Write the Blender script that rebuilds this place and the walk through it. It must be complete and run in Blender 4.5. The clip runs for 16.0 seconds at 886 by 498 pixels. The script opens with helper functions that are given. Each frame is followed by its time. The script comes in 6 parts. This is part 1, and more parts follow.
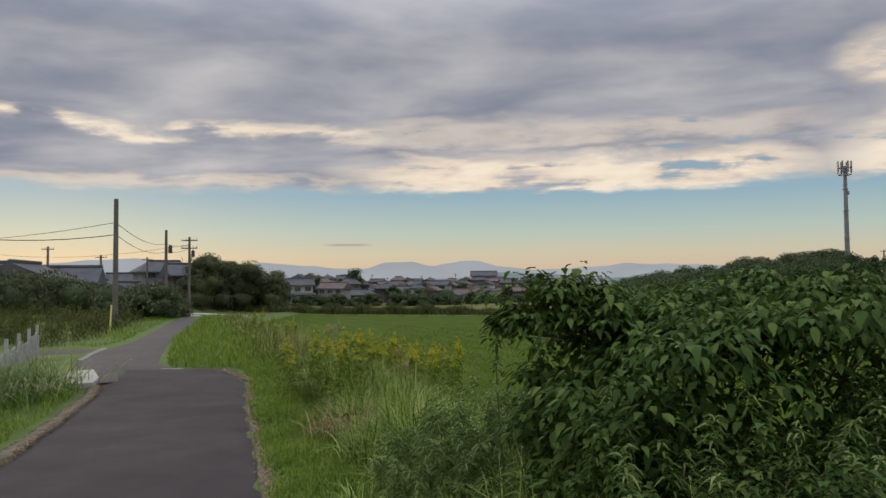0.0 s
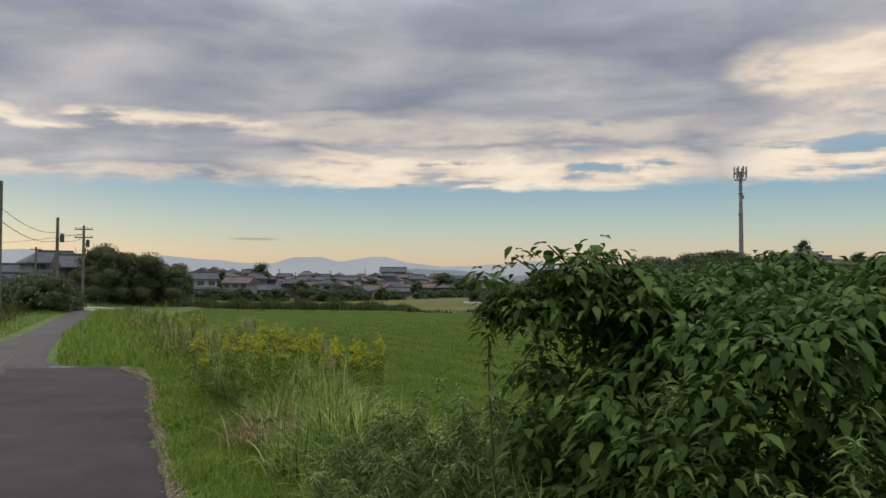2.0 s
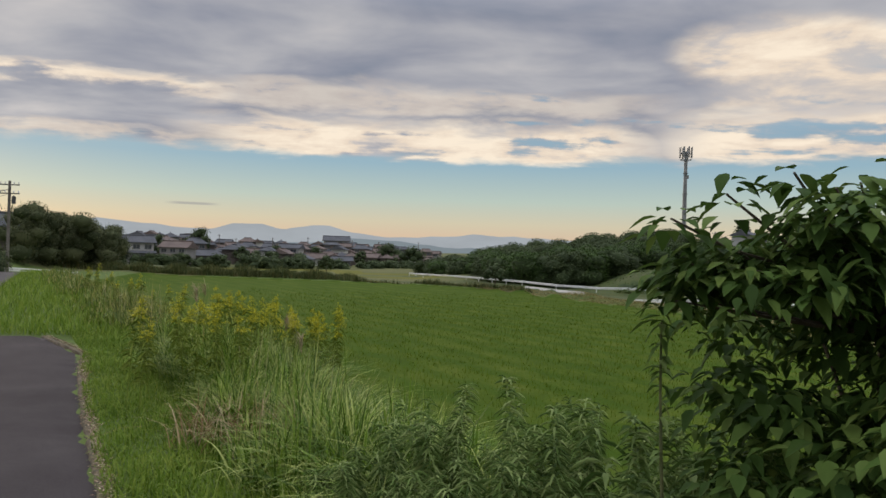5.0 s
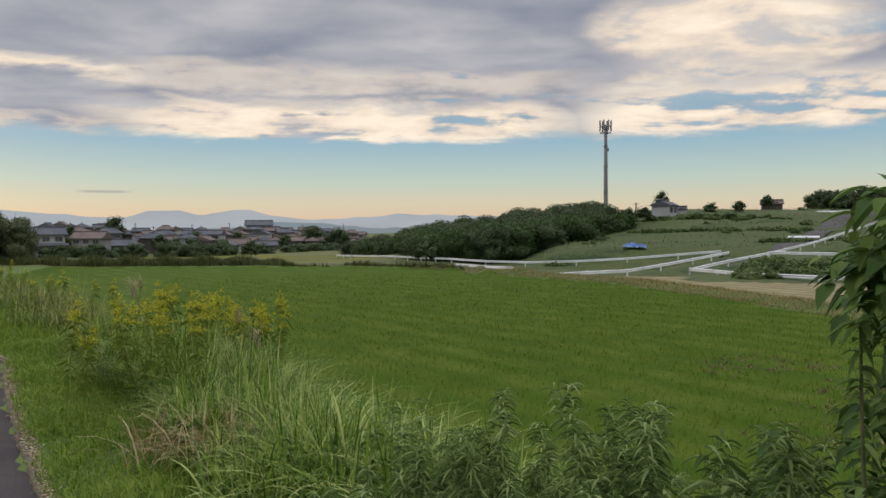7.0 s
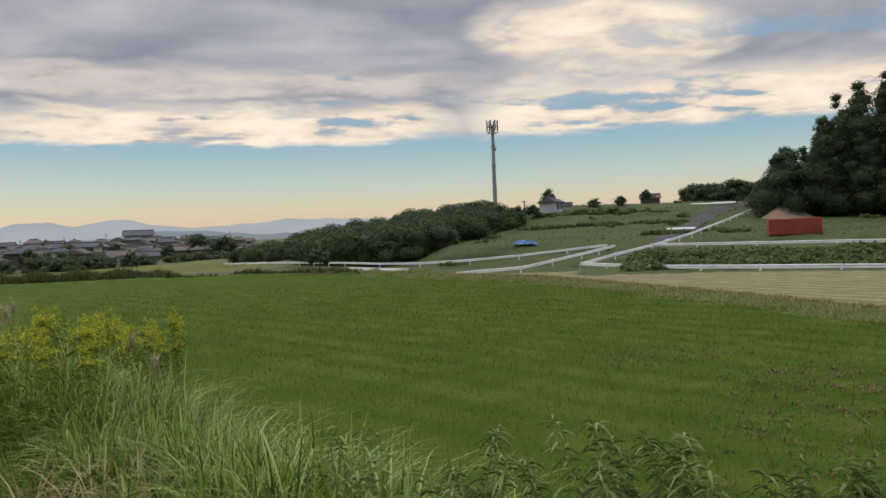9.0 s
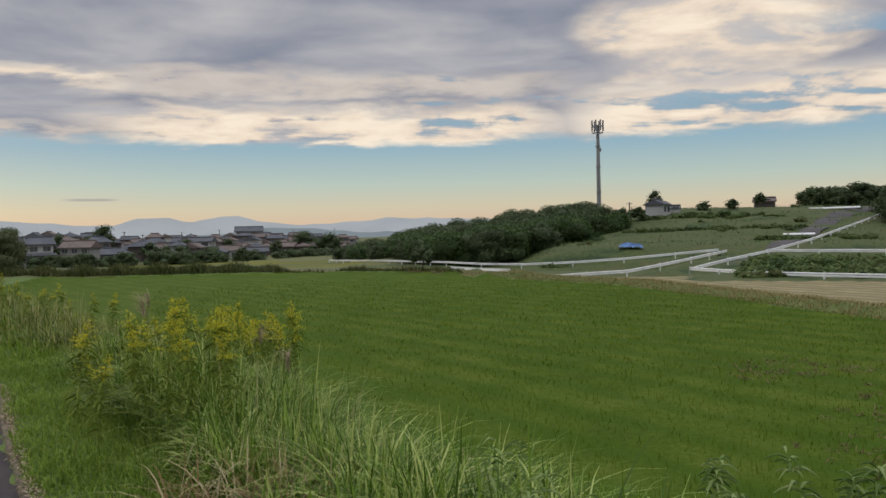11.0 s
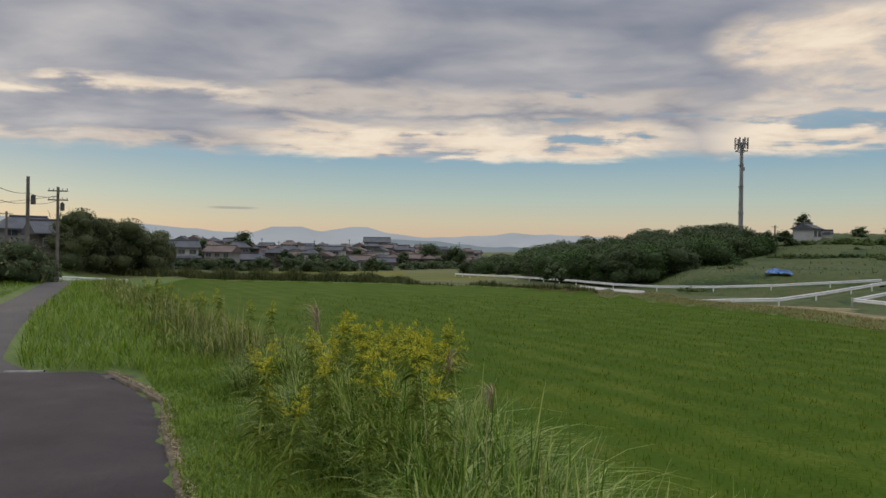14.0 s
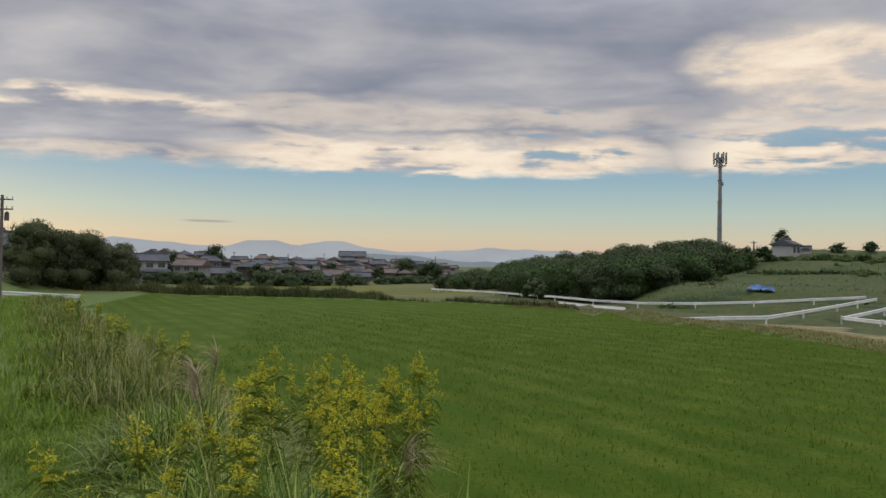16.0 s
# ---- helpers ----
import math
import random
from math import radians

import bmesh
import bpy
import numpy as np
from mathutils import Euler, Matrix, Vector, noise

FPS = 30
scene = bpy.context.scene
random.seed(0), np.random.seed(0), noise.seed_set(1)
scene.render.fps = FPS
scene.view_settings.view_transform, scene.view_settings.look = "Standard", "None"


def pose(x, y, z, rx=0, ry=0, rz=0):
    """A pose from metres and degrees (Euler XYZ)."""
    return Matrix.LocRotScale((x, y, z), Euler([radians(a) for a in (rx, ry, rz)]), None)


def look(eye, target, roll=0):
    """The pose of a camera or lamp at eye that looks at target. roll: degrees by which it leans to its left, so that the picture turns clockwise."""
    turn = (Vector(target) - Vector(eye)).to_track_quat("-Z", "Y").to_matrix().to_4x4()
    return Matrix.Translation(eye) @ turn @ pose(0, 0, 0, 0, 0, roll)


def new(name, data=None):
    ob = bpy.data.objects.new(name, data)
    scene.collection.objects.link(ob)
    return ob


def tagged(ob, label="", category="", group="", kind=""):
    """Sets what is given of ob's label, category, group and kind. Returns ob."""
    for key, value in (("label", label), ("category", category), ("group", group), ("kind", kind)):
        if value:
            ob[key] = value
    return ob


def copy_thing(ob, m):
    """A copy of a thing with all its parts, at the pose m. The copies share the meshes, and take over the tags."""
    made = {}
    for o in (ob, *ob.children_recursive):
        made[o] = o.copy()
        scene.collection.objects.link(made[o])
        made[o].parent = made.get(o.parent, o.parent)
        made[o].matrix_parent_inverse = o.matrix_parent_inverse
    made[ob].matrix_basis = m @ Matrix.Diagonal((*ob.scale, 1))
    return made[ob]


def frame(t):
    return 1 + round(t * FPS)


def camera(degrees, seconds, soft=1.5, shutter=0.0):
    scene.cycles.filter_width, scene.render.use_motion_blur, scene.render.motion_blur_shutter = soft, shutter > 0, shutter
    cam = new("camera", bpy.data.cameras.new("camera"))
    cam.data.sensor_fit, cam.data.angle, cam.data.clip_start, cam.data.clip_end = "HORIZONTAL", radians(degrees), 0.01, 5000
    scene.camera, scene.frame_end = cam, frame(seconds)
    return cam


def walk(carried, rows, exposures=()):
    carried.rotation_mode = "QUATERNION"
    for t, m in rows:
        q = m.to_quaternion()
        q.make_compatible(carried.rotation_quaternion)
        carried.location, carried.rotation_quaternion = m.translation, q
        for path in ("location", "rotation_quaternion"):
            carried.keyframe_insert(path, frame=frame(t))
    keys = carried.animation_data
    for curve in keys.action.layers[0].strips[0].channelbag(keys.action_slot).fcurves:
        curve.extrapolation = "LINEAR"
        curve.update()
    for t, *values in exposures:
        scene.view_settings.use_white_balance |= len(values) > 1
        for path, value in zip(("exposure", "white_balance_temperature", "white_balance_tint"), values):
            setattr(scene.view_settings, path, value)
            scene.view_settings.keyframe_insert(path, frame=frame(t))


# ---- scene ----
cam = camera(61.0, 16.0)
PATH = [
    (0, 0.000, 0.000, 1.709, 2.55, 0.55, -0.00),
    (0.5, -0.056, 0.233, 1.692, 2.83, 0.21, -3.78),
    (1, -0.145, 0.445, 1.677, 2.96, -0.20, -4.65),
    (1.5, -0.219, 0.665, 1.655, 2.74, -0.24, -5.38),
    (2, -0.302, 0.879, 1.635, 2.25, -0.12, -6.95),
    (2.5, -0.365, 1.106, 1.623, 1.75, 0.32, -8.86),
    (3, -0.414, 1.343, 1.607, 1.64, 0.26, -9.25),
    (3.5, -0.480, 1.594, 1.588, 1.48, -0.48, -9.77),
    (4, -0.537, 1.857, 1.564, 1.10, -1.26, -10.03),
    (6.5, -0.850, 2.720, 1.573, -1.03, -0.51, -14.97),
    (7, -0.945, 2.870, 1.589, -1.40, 0.45, -17.03),
    (7.5, -1.038, 3.080, 1.609, -2.31, 1.39, -21.21),
    (8, -1.037, 3.250, 1.623, -2.68, 2.19, -25.64),
    (10.5, -1.156, 3.720, 1.622, -0.02, 2.12, -21.20),
    (11, -1.234, 3.860, 1.618, -1.19, 1.43, -17.80),
    (11.5, -1.348, 4.050, 1.610, -1.34, 2.08, -14.50),
    (12, -1.437, 4.280, 1.598, -0.78, 2.06, -12.77),
    (12.5, -1.503, 4.520, 1.595, -0.19, 1.45, -11.16),
    (13, -1.594, 4.780, 1.588, -0.24, 0.51, -9.56),
    (13.5, -1.667, 5.040, 1.591, -0.20, -0.38, -8.34),
    (14, -1.719, 5.250, 1.606, 0.05, -0.69, -8.47),
    (14.5, -1.622, 5.450, 1.630, 0.67, -1.97, -7.90),
    (15, -1.512, 6.100, 1.630, 1.98, -2.00, -8.08),
    (15.5, -1.354, 7.050, 1.624, 2.61, -1.28, -9.50),
    (16, -1.226, 7.860, 1.618, 1.18, -0.92, -10.27),
]
walk(cam, [(t, pose(x, y, z, 90 + pitch, roll, yaw)) for t, x, y, z, pitch, roll, yaw in PATH],
     [(0, -0.08), (4, 0.0), (6.5, 0.05), (8, 0.13), (10.5, -0.02), (12, -0.03), (13, -0.12), (14.5, -0.15), (15, -0.16), (16, -0.04)])

# ---- world, sun, exposure ----
SUN_AZ, SUN_EL = 28.0, 6.0  # low evening sun ahead and to the left, behind cloud


def link(nt, a, b):
    nt.links.new(a, b)


def math_node(nt, op, a, b=None, c=None, clamp=False):
    n = nt.nodes.new("ShaderNodeMath")
    n.operation, n.use_clamp = op, clamp
    for i, v in enumerate((a, b, c)):
        if v is None:
            continue
        if isinstance(v, (int, float)):
            n.inputs[i].default_value = v
        else:
            link(nt, v, n.inputs[i])
    return n.outputs[0]


def step_node(nt, v, lo, hi, a=0.0, b=1.0):
    n = nt.nodes.new("ShaderNodeMapRange")
    n.interpolation_type = "SMOOTHSTEP"
    if lo > hi:
        lo, hi, a, b = hi, lo, b, a
    for i, q in enumerate((lo, hi, a, b)):
        n.inputs[i + 1].default_value = q
    link(nt, v, n.inputs[0])
    return n.outputs[0]


def ramp_node(nt, fac, stops, mode="LINEAR"):
    n = nt.nodes.new("ShaderNodeValToRGB")
    n.color_ramp.interpolation = mode
    els = n.color_ramp.elements
    while len(els) < len(stops):
        els.new(0.5)
    for e, (p, c) in zip(els, stops):
        e.position, e.color = p, (*c, 1)
    link(nt, fac, n.inputs[0])
    return n.outputs[0]


def mix_node(nt, fac, a, b, blend="MIX"):
    n = nt.nodes.new("ShaderNodeMix")
    n.data_type, n.blend_type = "RGBA", blend
    for i, v in ((0, fac), (6, a), (7, b)):
        if isinstance(v, (int, float)):
            n.inputs[i].default_value = v
        elif isinstance(v, tuple):
            n.inputs[i].default_value = (*v, 1)
        else:
            link(nt, v, n.inputs[i])
    return n.outputs[2]


def noise_node(nt, vec, scale, detail=4, rough=0.55, dist=0.0):
    n = nt.nodes.new("ShaderNodeTexNoise")
    n.inputs["Scale"].default_value, n.inputs["Detail"].default_value = scale, detail
    n.inputs["Roughness"].default_value, n.inputs["Distortion"].default_value = rough, dist
    if vec is not None:
        link(nt, vec, n.inputs["Vector"])
    return n.outputs["Fac"]


def vec_math(nt, op, a, b):
    n = nt.nodes.new("ShaderNodeVectorMath")
    n.operation = op
    for i, v in enumerate((a, b)):
        if isinstance(v, tuple):
            n.inputs[i].default_value = v
        else:
            link(nt, v, n.inputs[i])
    return n.outputs["Value"] if op == "DOT_PRODUCT" else n.outputs[0]


def direction(az, el):
    a, e = radians(az), radians(el)
    return (-math.sin(a) * math.cos(e), math.cos(a) * math.cos(e), math.sin(e))


def build_world():
    w = bpy.data.worlds.new("evening_sky")
    scene.world = w
    w.use_nodes = True
    nt = w.node_tree
    nt.nodes.clear()
    out, bg = nt.nodes.new("ShaderNodeOutputWorld"), nt.nodes.new("ShaderNodeBackground")
    link(nt, bg.outputs[0], out.inputs[0])
    d = nt.nodes.new("ShaderNodeTexCoord").outputs["Generated"]
    # axes turned so that the walk's mean heading is ahead
    right, ahead = direction(-100, 0), direction(-10, 0)
    u0, v0, z = vec_math(nt, "DOT_PRODUCT", d, right), vec_math(nt, "DOT_PRODUCT", d, ahead), vec_math(nt, "DOT_PRODUCT", d, (0.0, 0.0, 1.0))
    zz = math_node(nt, "ADD", math_node(nt, "MAXIMUM", z, 0.0), 0.07)
    u, v = math_node(nt, "DIVIDE", u0, zz), math_node(nt, "DIVIDE", v0, zz)
    comb = nt.nodes.new("ShaderNodeCombineXYZ")
    link(nt, u, comb.inputs[0]), link(nt, v, comb.inputs[1])
    flat = comb.outputs[0]
    wide = vec_math(nt, "MULTIPLY", flat, (0.85, 1.0, 1.0))
    soft = noise_node(nt, wide, 0.9, 4, 0.5, 0.25)
    bands = noise_node(nt, vec_math(nt, "ADD", wide, (7.3, 1.1, 0.0)), 1.7, 5, 0.52, 0.3)
    lumps = noise_node(nt, vec_math(nt, "MULTIPLY", flat, (1.0, 1.2, 1.0)), 2.5, 6, 0.55, 0.35)
    puffs = noise_node(nt, vec_math(nt, "MULTIPLY", d, (7.0, 7.0, 20.0)), 1.0, 7, 0.58, 0.25)
    lumps = math_node(nt, "ADD", math_node(nt, "MULTIPLY", lumps, 0.35), math_node(nt, "MULTIPLY", puffs, 0.65))
    streak = noise_node(nt, vec_math(nt, "ADD", vec_math(nt, "MULTIPLY", flat, (0.30, 1.3, 1.0)), (2.6, 4.4, 0.0)), 1.7, 4, 0.5, 0.4)
    # clear strip near the horizon
    clear = ramp_node(nt, math_node(nt, "MULTIPLY", z, 3.0, clamp=True), [
        (0.0, (0.50, 0.43, 0.38)), (0.05, (0.66, 0.50, 0.36)), (0.11, (0.62, 0.56, 0.41)),
        (0.20, (0.47, 0.56, 0.50)), (0.34, (0.29, 0.44, 0.53)), (1.0, (0.19, 0.32, 0.50))])
    sky = nt.nodes.new("ShaderNodeTexSky")
    sky.sky_type, sky.sun_disc = "NISHITA", False
    sky.sun_elevation, sky.sun_rotation = radians(SUN_EL), radians(-SUN_AZ)
    clear = mix_node(nt, 1.0, clear, mix_node(nt, 1.0, sky.outputs[0], (0.004, 0.004, 0.004), "MULTIPLY"), "ADD")
    # cloud deck: grey-violet above, cream and lumpy along its lower rim
    grey = ramp_node(nt, math_node(nt, "ADD", math_node(nt, "MULTIPLY", soft, 0.6), math_node(nt, "MULTIPLY", bands, 0.4)), [
        (0.36, (0.19, 0.225, 0.30)), (0.46, (0.295, 0.31, 0.37)), (0.56, (0.435, 0.435, 0.465)), (0.68, (0.61, 0.58, 0.57))])
    mixed = math_node(nt, "ADD", math_node(nt, "MULTIPLY", lumps, 0.62), math_node(nt, "MULTIPLY", streak, 0.38))
    # height in the sky, bent a little by the noise so that no band runs straight
    bent = math_node(nt, "ADD", z, math_node(nt, "MULTIPLY", math_node(nt, "SUBTRACT", bands, 0.5), 0.07))
    bent = math_node(nt, "ADD", bent, math_node(nt, "MULTIPLY", math_node(nt, "SUBTRACT", puffs, 0.5), 0.035))

    def band(lo, hi, soft_edge):
        return math_node(nt, "MULTIPLY", step_node(nt, bent, lo - soft_edge, lo + soft_edge), step_node(nt, bent, hi + soft_edge, hi - soft_edge))

    left = step_node(nt, u0, -0.16, -0.34)
    middle = math_node(nt, "MULTIPLY", step_node(nt, u0, -0.36, -0.20), step_node(nt, u0, 0.36, 0.20))
    rows_left = math_node(nt, "MAXIMUM", band(0.186, 0.203, 0.007), math_node(nt, "MULTIPLY", band(0.110, 0.136, 0.006), 0.6))
    rows_mid = math_node(nt, "MAXIMUM", band(0.105, 0.163, 0.012), math_node(nt, "MULTIPLY", band(0.174, 0.208, 0.010), 0.5))
    rim = math_node(nt, "MAXIMUM", math_node(nt, "MULTIPLY", rows_left, left), math_node(nt, "MULTIPLY", rows_mid, middle))
    rim = math_node(nt, "MAXIMUM", rim, math_node(nt, "MULTIPLY", band(0.115, 0.175, 0.02), step_node(nt, u0, 0.25, 0.36)))
    # one large sunlit cloud on the right
    across = math_node(nt, "DIVIDE", math_node(nt, "SUBTRACT", vec_math(nt, "DOT_PRODUCT", d, direction(-127, 0)), 0.0), 0.15)
    above = math_node(nt, "DIVIDE", math_node(nt, "SUBTRACT", z, 0.232), 0.060)
    spread = math_node(nt, "ADD", math_node(nt, "MULTIPLY", across, across), math_node(nt, "MULTIPLY", above, above))
    spread = math_node(nt, "ADD", spread, math_node(nt, "MULTIPLY", math_node(nt, "SUBTRACT", bands, 0.5), 3.2))
    patch = math_node(nt, "MULTIPLY", step_node(nt, spread, 1.35, 0.1), step_node(nt, vec_math(nt, "DOT_PRODUCT", d, direction(-37, 13)), 0.6, 0.8))
    cream = math_node(nt, "MULTIPLY", rim, step_node(nt, mixed, 0.41, 0.48))
    cream = math_node(nt, "MAXIMUM", cream, patch)
    cloud = mix_node(nt, cream, grey, ramp_node(nt, lumps, [(0.42, (0.60, 0.55, 0.52)), (0.48, (0.82, 0.69, 0.56)), (0.56, (0.96, 0.83, 0.67))]))
    # brighter towards the zenith, as an overcast deck is
    cloud = mix_node(nt, 1.0, cloud, ramp_node(nt, z, [(0.30, (1, 1, 1)), (0.72, (3.5, 3.5, 3.4)), (1.0, (4.2, 4.2, 4.05))]), "MULTIPLY")
    edge = math_node(nt, "ADD", z, math_node(nt, "MULTIPLY", math_node(nt, "SUBTRACT", lumps, 0.5), 0.05))
    edge = math_node(nt, "ADD", edge, math_node(nt, "MULTIPLY", math_node(nt, "SUBTRACT", bands, 0.5), 0.04))
    cover = step_node(nt, edge, 0.114, 0.130)
    # blue gaps on the side where the deck breaks up
    gap = math_node(nt, "MULTIPLY", step_node(nt, mixed, 0.485, 0.41), step_node(nt, u0, -0.10, 0.16))
    gap = math_node(nt, "MULTIPLY", gap, step_node(nt, math_node(nt, "ADD", z, math_node(nt, "MULTIPLY", bands, 0.16)), 0.33, 0.25))
    cover = math_node(nt, "MULTIPLY", cover, math_node(nt, "SUBTRACT", 1.0, math_node(nt, "MULTIPLY", gap, 0.85)))
    # one thin dark streak of cloud low over the mountains
    wisp = math_node(nt, "MULTIPLY", step_node(nt, math_node(nt, "ABSOLUTE", math_node(nt, "SUBTRACT", u0, -0.295)), 0.036, 0.012),
                     step_node(nt, math_node(nt, "ABSOLUTE", math_node(nt, "SUBTRACT", z, 0.0505)), 0.0022, 0.0008))
    clear = mix_node(nt, math_node(nt, "MULTIPLY", wisp, 0.55), clear, (0.30, 0.29, 0.31))
    link(nt, mix_node(nt, cover, clear, cloud), bg.inputs[0])
    bg.inputs[1].default_value = 1.0


build_world()
sun = new("sun", bpy.data.lights.new("sun", "SUN"))
sun.data.energy, sun.data.angle, sun.data.color = 0.6, radians(12), (1.0, 0.80, 0.62)
sun.matrix_world = look((0, 0, 0), [-c for c in direction(SUN_AZ, 14)])


# ---- materials ----
def material(name, stops, scale=6.0, rough=0.8, bump=0.0, bump_scale=40.0, fine=0.0, metal=0.0, island=0.0, translucent=0.0, emit=0.0, world_pos=True, spec=0.3, stretch=None):
    """A procedural surface: a colour ramp over noise at two scales, bump, and per-island or per-object variation."""
    m = bpy.data.materials.new(name)
    m.use_nodes = True
    nt = m.node_tree
    b = nt.nodes["Principled BSDF"]
    pos = nt.nodes.new("ShaderNodeNewGeometry").outputs["Position"] if world_pos else nt.nodes.new("ShaderNodeTexCoord").outputs["Object"]
    big = noise_node(nt, vec_math(nt, "MULTIPLY", pos, stretch) if stretch else pos, scale, 5, 0.6)
    fac = big
    if fine:
        fac = math_node(nt, "ADD", math_node(nt, "MULTIPLY", big, 1 - fine), math_node(nt, "MULTIPLY", noise_node(nt, pos, bump_scale, 3, 0.6), fine))
    if island:
        rnd = nt.nodes.new("ShaderNodeNewGeometry").outputs["Random Per Island"]
        fac = math_node(nt, "ADD", math_node(nt, "MULTIPLY", fac, 1 - island), math_node(nt, "MULTIPLY", rnd, island))
    col = ramp_node(nt, fac, stops)
    link(nt, col, b.inputs["Base Color"])
    b.inputs["Roughness"].default_value, b.inputs["Metallic"].default_value = rough, metal
    b.inputs["Specular IOR Level"].default_value = spec
    if bump:
        bn = nt.nodes.new("ShaderNodeBump")
        bn.inputs["Strength"].default_value, bn.inputs["Distance"].default_value = bump, 0.02
        link(nt, noise_node(nt, pos, bump_scale, 4, 0.6), bn.inputs["Height"])
        link(nt, bn.outputs[0], b.inputs["Normal"])
    if translucent:
        tr, mx = nt.nodes.new("ShaderNodeBsdfTranslucent"), nt.nodes.new("ShaderNodeMixShader")
        link(nt, col, tr.inputs[0])
        mx.inputs[0].default_value = translucent
        link(nt, b.outputs[0], mx.inputs[1]), link(nt, tr.outputs[0], mx.inputs[2])
        link(nt, mx.outputs[0], nt.nodes["Material Output"].inputs[0])
    return m


def two(a, b, lo=0.3, hi=0.7):
    return [(lo, a), (hi, b)]


M_ASPHALT = material("asphalt", [(0.34, (0.028, 0.0235, 0.025)), (0.48, (0.044, 0.038, 0.040)), (0.58, (0.056, 0.049, 0.050)), (0.70, (0.115, 0.102, 0.098))], 0.8, 0.9, 0.35, 110, 0.5, spec=0.15)
M_OLDROAD = material("worn_asphalt", [(0.3, (0.050, 0.046, 0.046)), (0.7, (0.092, 0.084, 0.082))], 0.7, 0.9, 0.5, 80, 0.35)
M_DRYEDGE = material("dry_litter", [(0.36, (0.055, 0.055, 0.035)), (0.50, (0.12, 0.10, 0.065)), (0.62, (0.22, 0.17, 0.125)), (0.72, (0.42, 0.35, 0.27))], 9, 0.95, 0.7, 70, 0.5)
M_VERGE = material("verge_soil_grass", [(0.3, (0.055, 0.085, 0.018)), (0.6, (0.10, 0.15, 0.03)), (0.8, (0.15, 0.16, 0.05))], 1.3, 0.95, 0.8, 30, 0.4)
M_FARLAND = material("farmland", [(0.32, (0.035, 0.052, 0.016)), (0.47, (0.070, 0.085, 0.024)), (0.56, (0.115, 0.115, 0.034)), (0.62, (0.075, 0.088, 0.026)), (0.74, (0.045, 0.064, 0.020))], 0.045, 0.95, 0.4, 3, 0.3, stretch=(0.5, 1.8, 1.0))
M_HILL = material("hill_grass", [(0.40, (0.022, 0.038, 0.010)), (0.45, (0.042, 0.068, 0.015)), (0.50, (0.070, 0.080, 0.022)), (0.54, (0.036, 0.064, 0.014)), (0.58, (0.085, 0.085, 0.030)), (0.64, (0.048, 0.070, 0.018))], 0.10, 0.95, 1.0, 1.6, 0.30, stretch=(1.4, 1.4, 9.0))
M_STUBBLE = material("cut_stubble", [(0.3, (0.12, 0.11, 0.045)), (0.5, (0.22, 0.18, 0.09)), (0.7, (0.34, 0.28, 0.15))], 0.6, 0.95, 0.6, 6, 0.5)
M_DRYGRASS = material("dry_grass", [(0.25, (0.20, 0.13, 0.06)), (0.55, (0.34, 0.26, 0.13)), (0.8, (0.50, 0.42, 0.26))], 3, 0.9, island=0.7, translucent=0.25, spec=0.12)
M_GRASS = material("grass_blades", [(0.22, (0.052, 0.105, 0.010)), (0.45, (0.125, 0.220, 0.022)), (0.62, (0.215, 0.310, 0.046)), (0.80, (0.44, 0.49, 0.16))], 0.6, 0.5, island=0.75, translucent=0.35, spec=0.2)
M_MEADOW = material("meadow_blades", [(0.22, (0.048, 0.080, 0.012)), (0.42, (0.098, 0.150, 0.020)), (0.60, (0.185, 0.225, 0.042)), (0.80, (0.37, 0.34, 0.125))], 0.9, 0.5, island=0.6, translucent=0.35, spec=0.2)
M_STRAWGREEN = material("seed_stalks", [(0.2, (0.20, 0.21, 0.06)), (0.5, (0.33, 0.31, 0.12)), (0.8, (0.48, 0.42, 0.24))], 2.0, 0.7, island=0.7, translucent=0.3, spec=0.1)
M_WITHER = material("withered_stubble", [(0.2, (0.07, 0.042, 0.03)), (0.5, (0.15, 0.095, 0.06)), (0.85, (0.27, 0.20, 0.12))], 2.0, 0.9, island=0.7, translucent=0.2, spec=0.1)
M_GOLDLEAF = material("goldenrod_leaves", [(0.2, (0.10, 0.15, 0.022)), (0.55, (0.20, 0.26, 0.045)), (0.9, (0.32, 0.36, 0.09))], 1.5, 0.6, island=0.6, translucent=0.35, spec=0.12)
M_SHORT = material("mown_grass", [(0.2, (0.075, 0.140, 0.014)), (0.5, (0.148, 0.235, 0.026)), (0.8, (0.25, 0.31, 0.058))], 0.5, 0.6, island=0.5, translucent=0.35, spec=0.12)
M_RICE = material("paddy_blades", [(0.2, (0.062, 0.105, 0.008)), (0.5, (0.092, 0.138, 0.011)), (0.8, (0.130, 0.168, 0.020))], 0.25, 0.8, island=0.45, translucent=0.4, spec=0.05)
M_WEED = material("weed_leaves", [(0.2, (0.062, 0.112, 0.026)), (0.5, (0.145, 0.220, 0.060)), (0.85, (0.34, 0.41, 0.165))], 1.2, 0.5, island=0.6, translucent=0.32, spec=0.12)
M_BUSHLEAF = material("broad_leaves", [(0.2, (0.032, 0.064, 0.014)), (0.55, (0.068, 0.122, 0.026)), (0.9, (0.15, 0.21, 0.05))], 1.0, 0.6, island=0.6, translucent=0.25, spec=0.1)
M_TREELEAF = material("tree_leaves", [(0.2, (0.038, 0.058, 0.025)), (0.55, (0.070, 0.098, 0.042)), (0.9, (0.125, 0.152, 0.066))], 0.25, 0.7, island=0.5, translucent=0.2, spec=0.15)
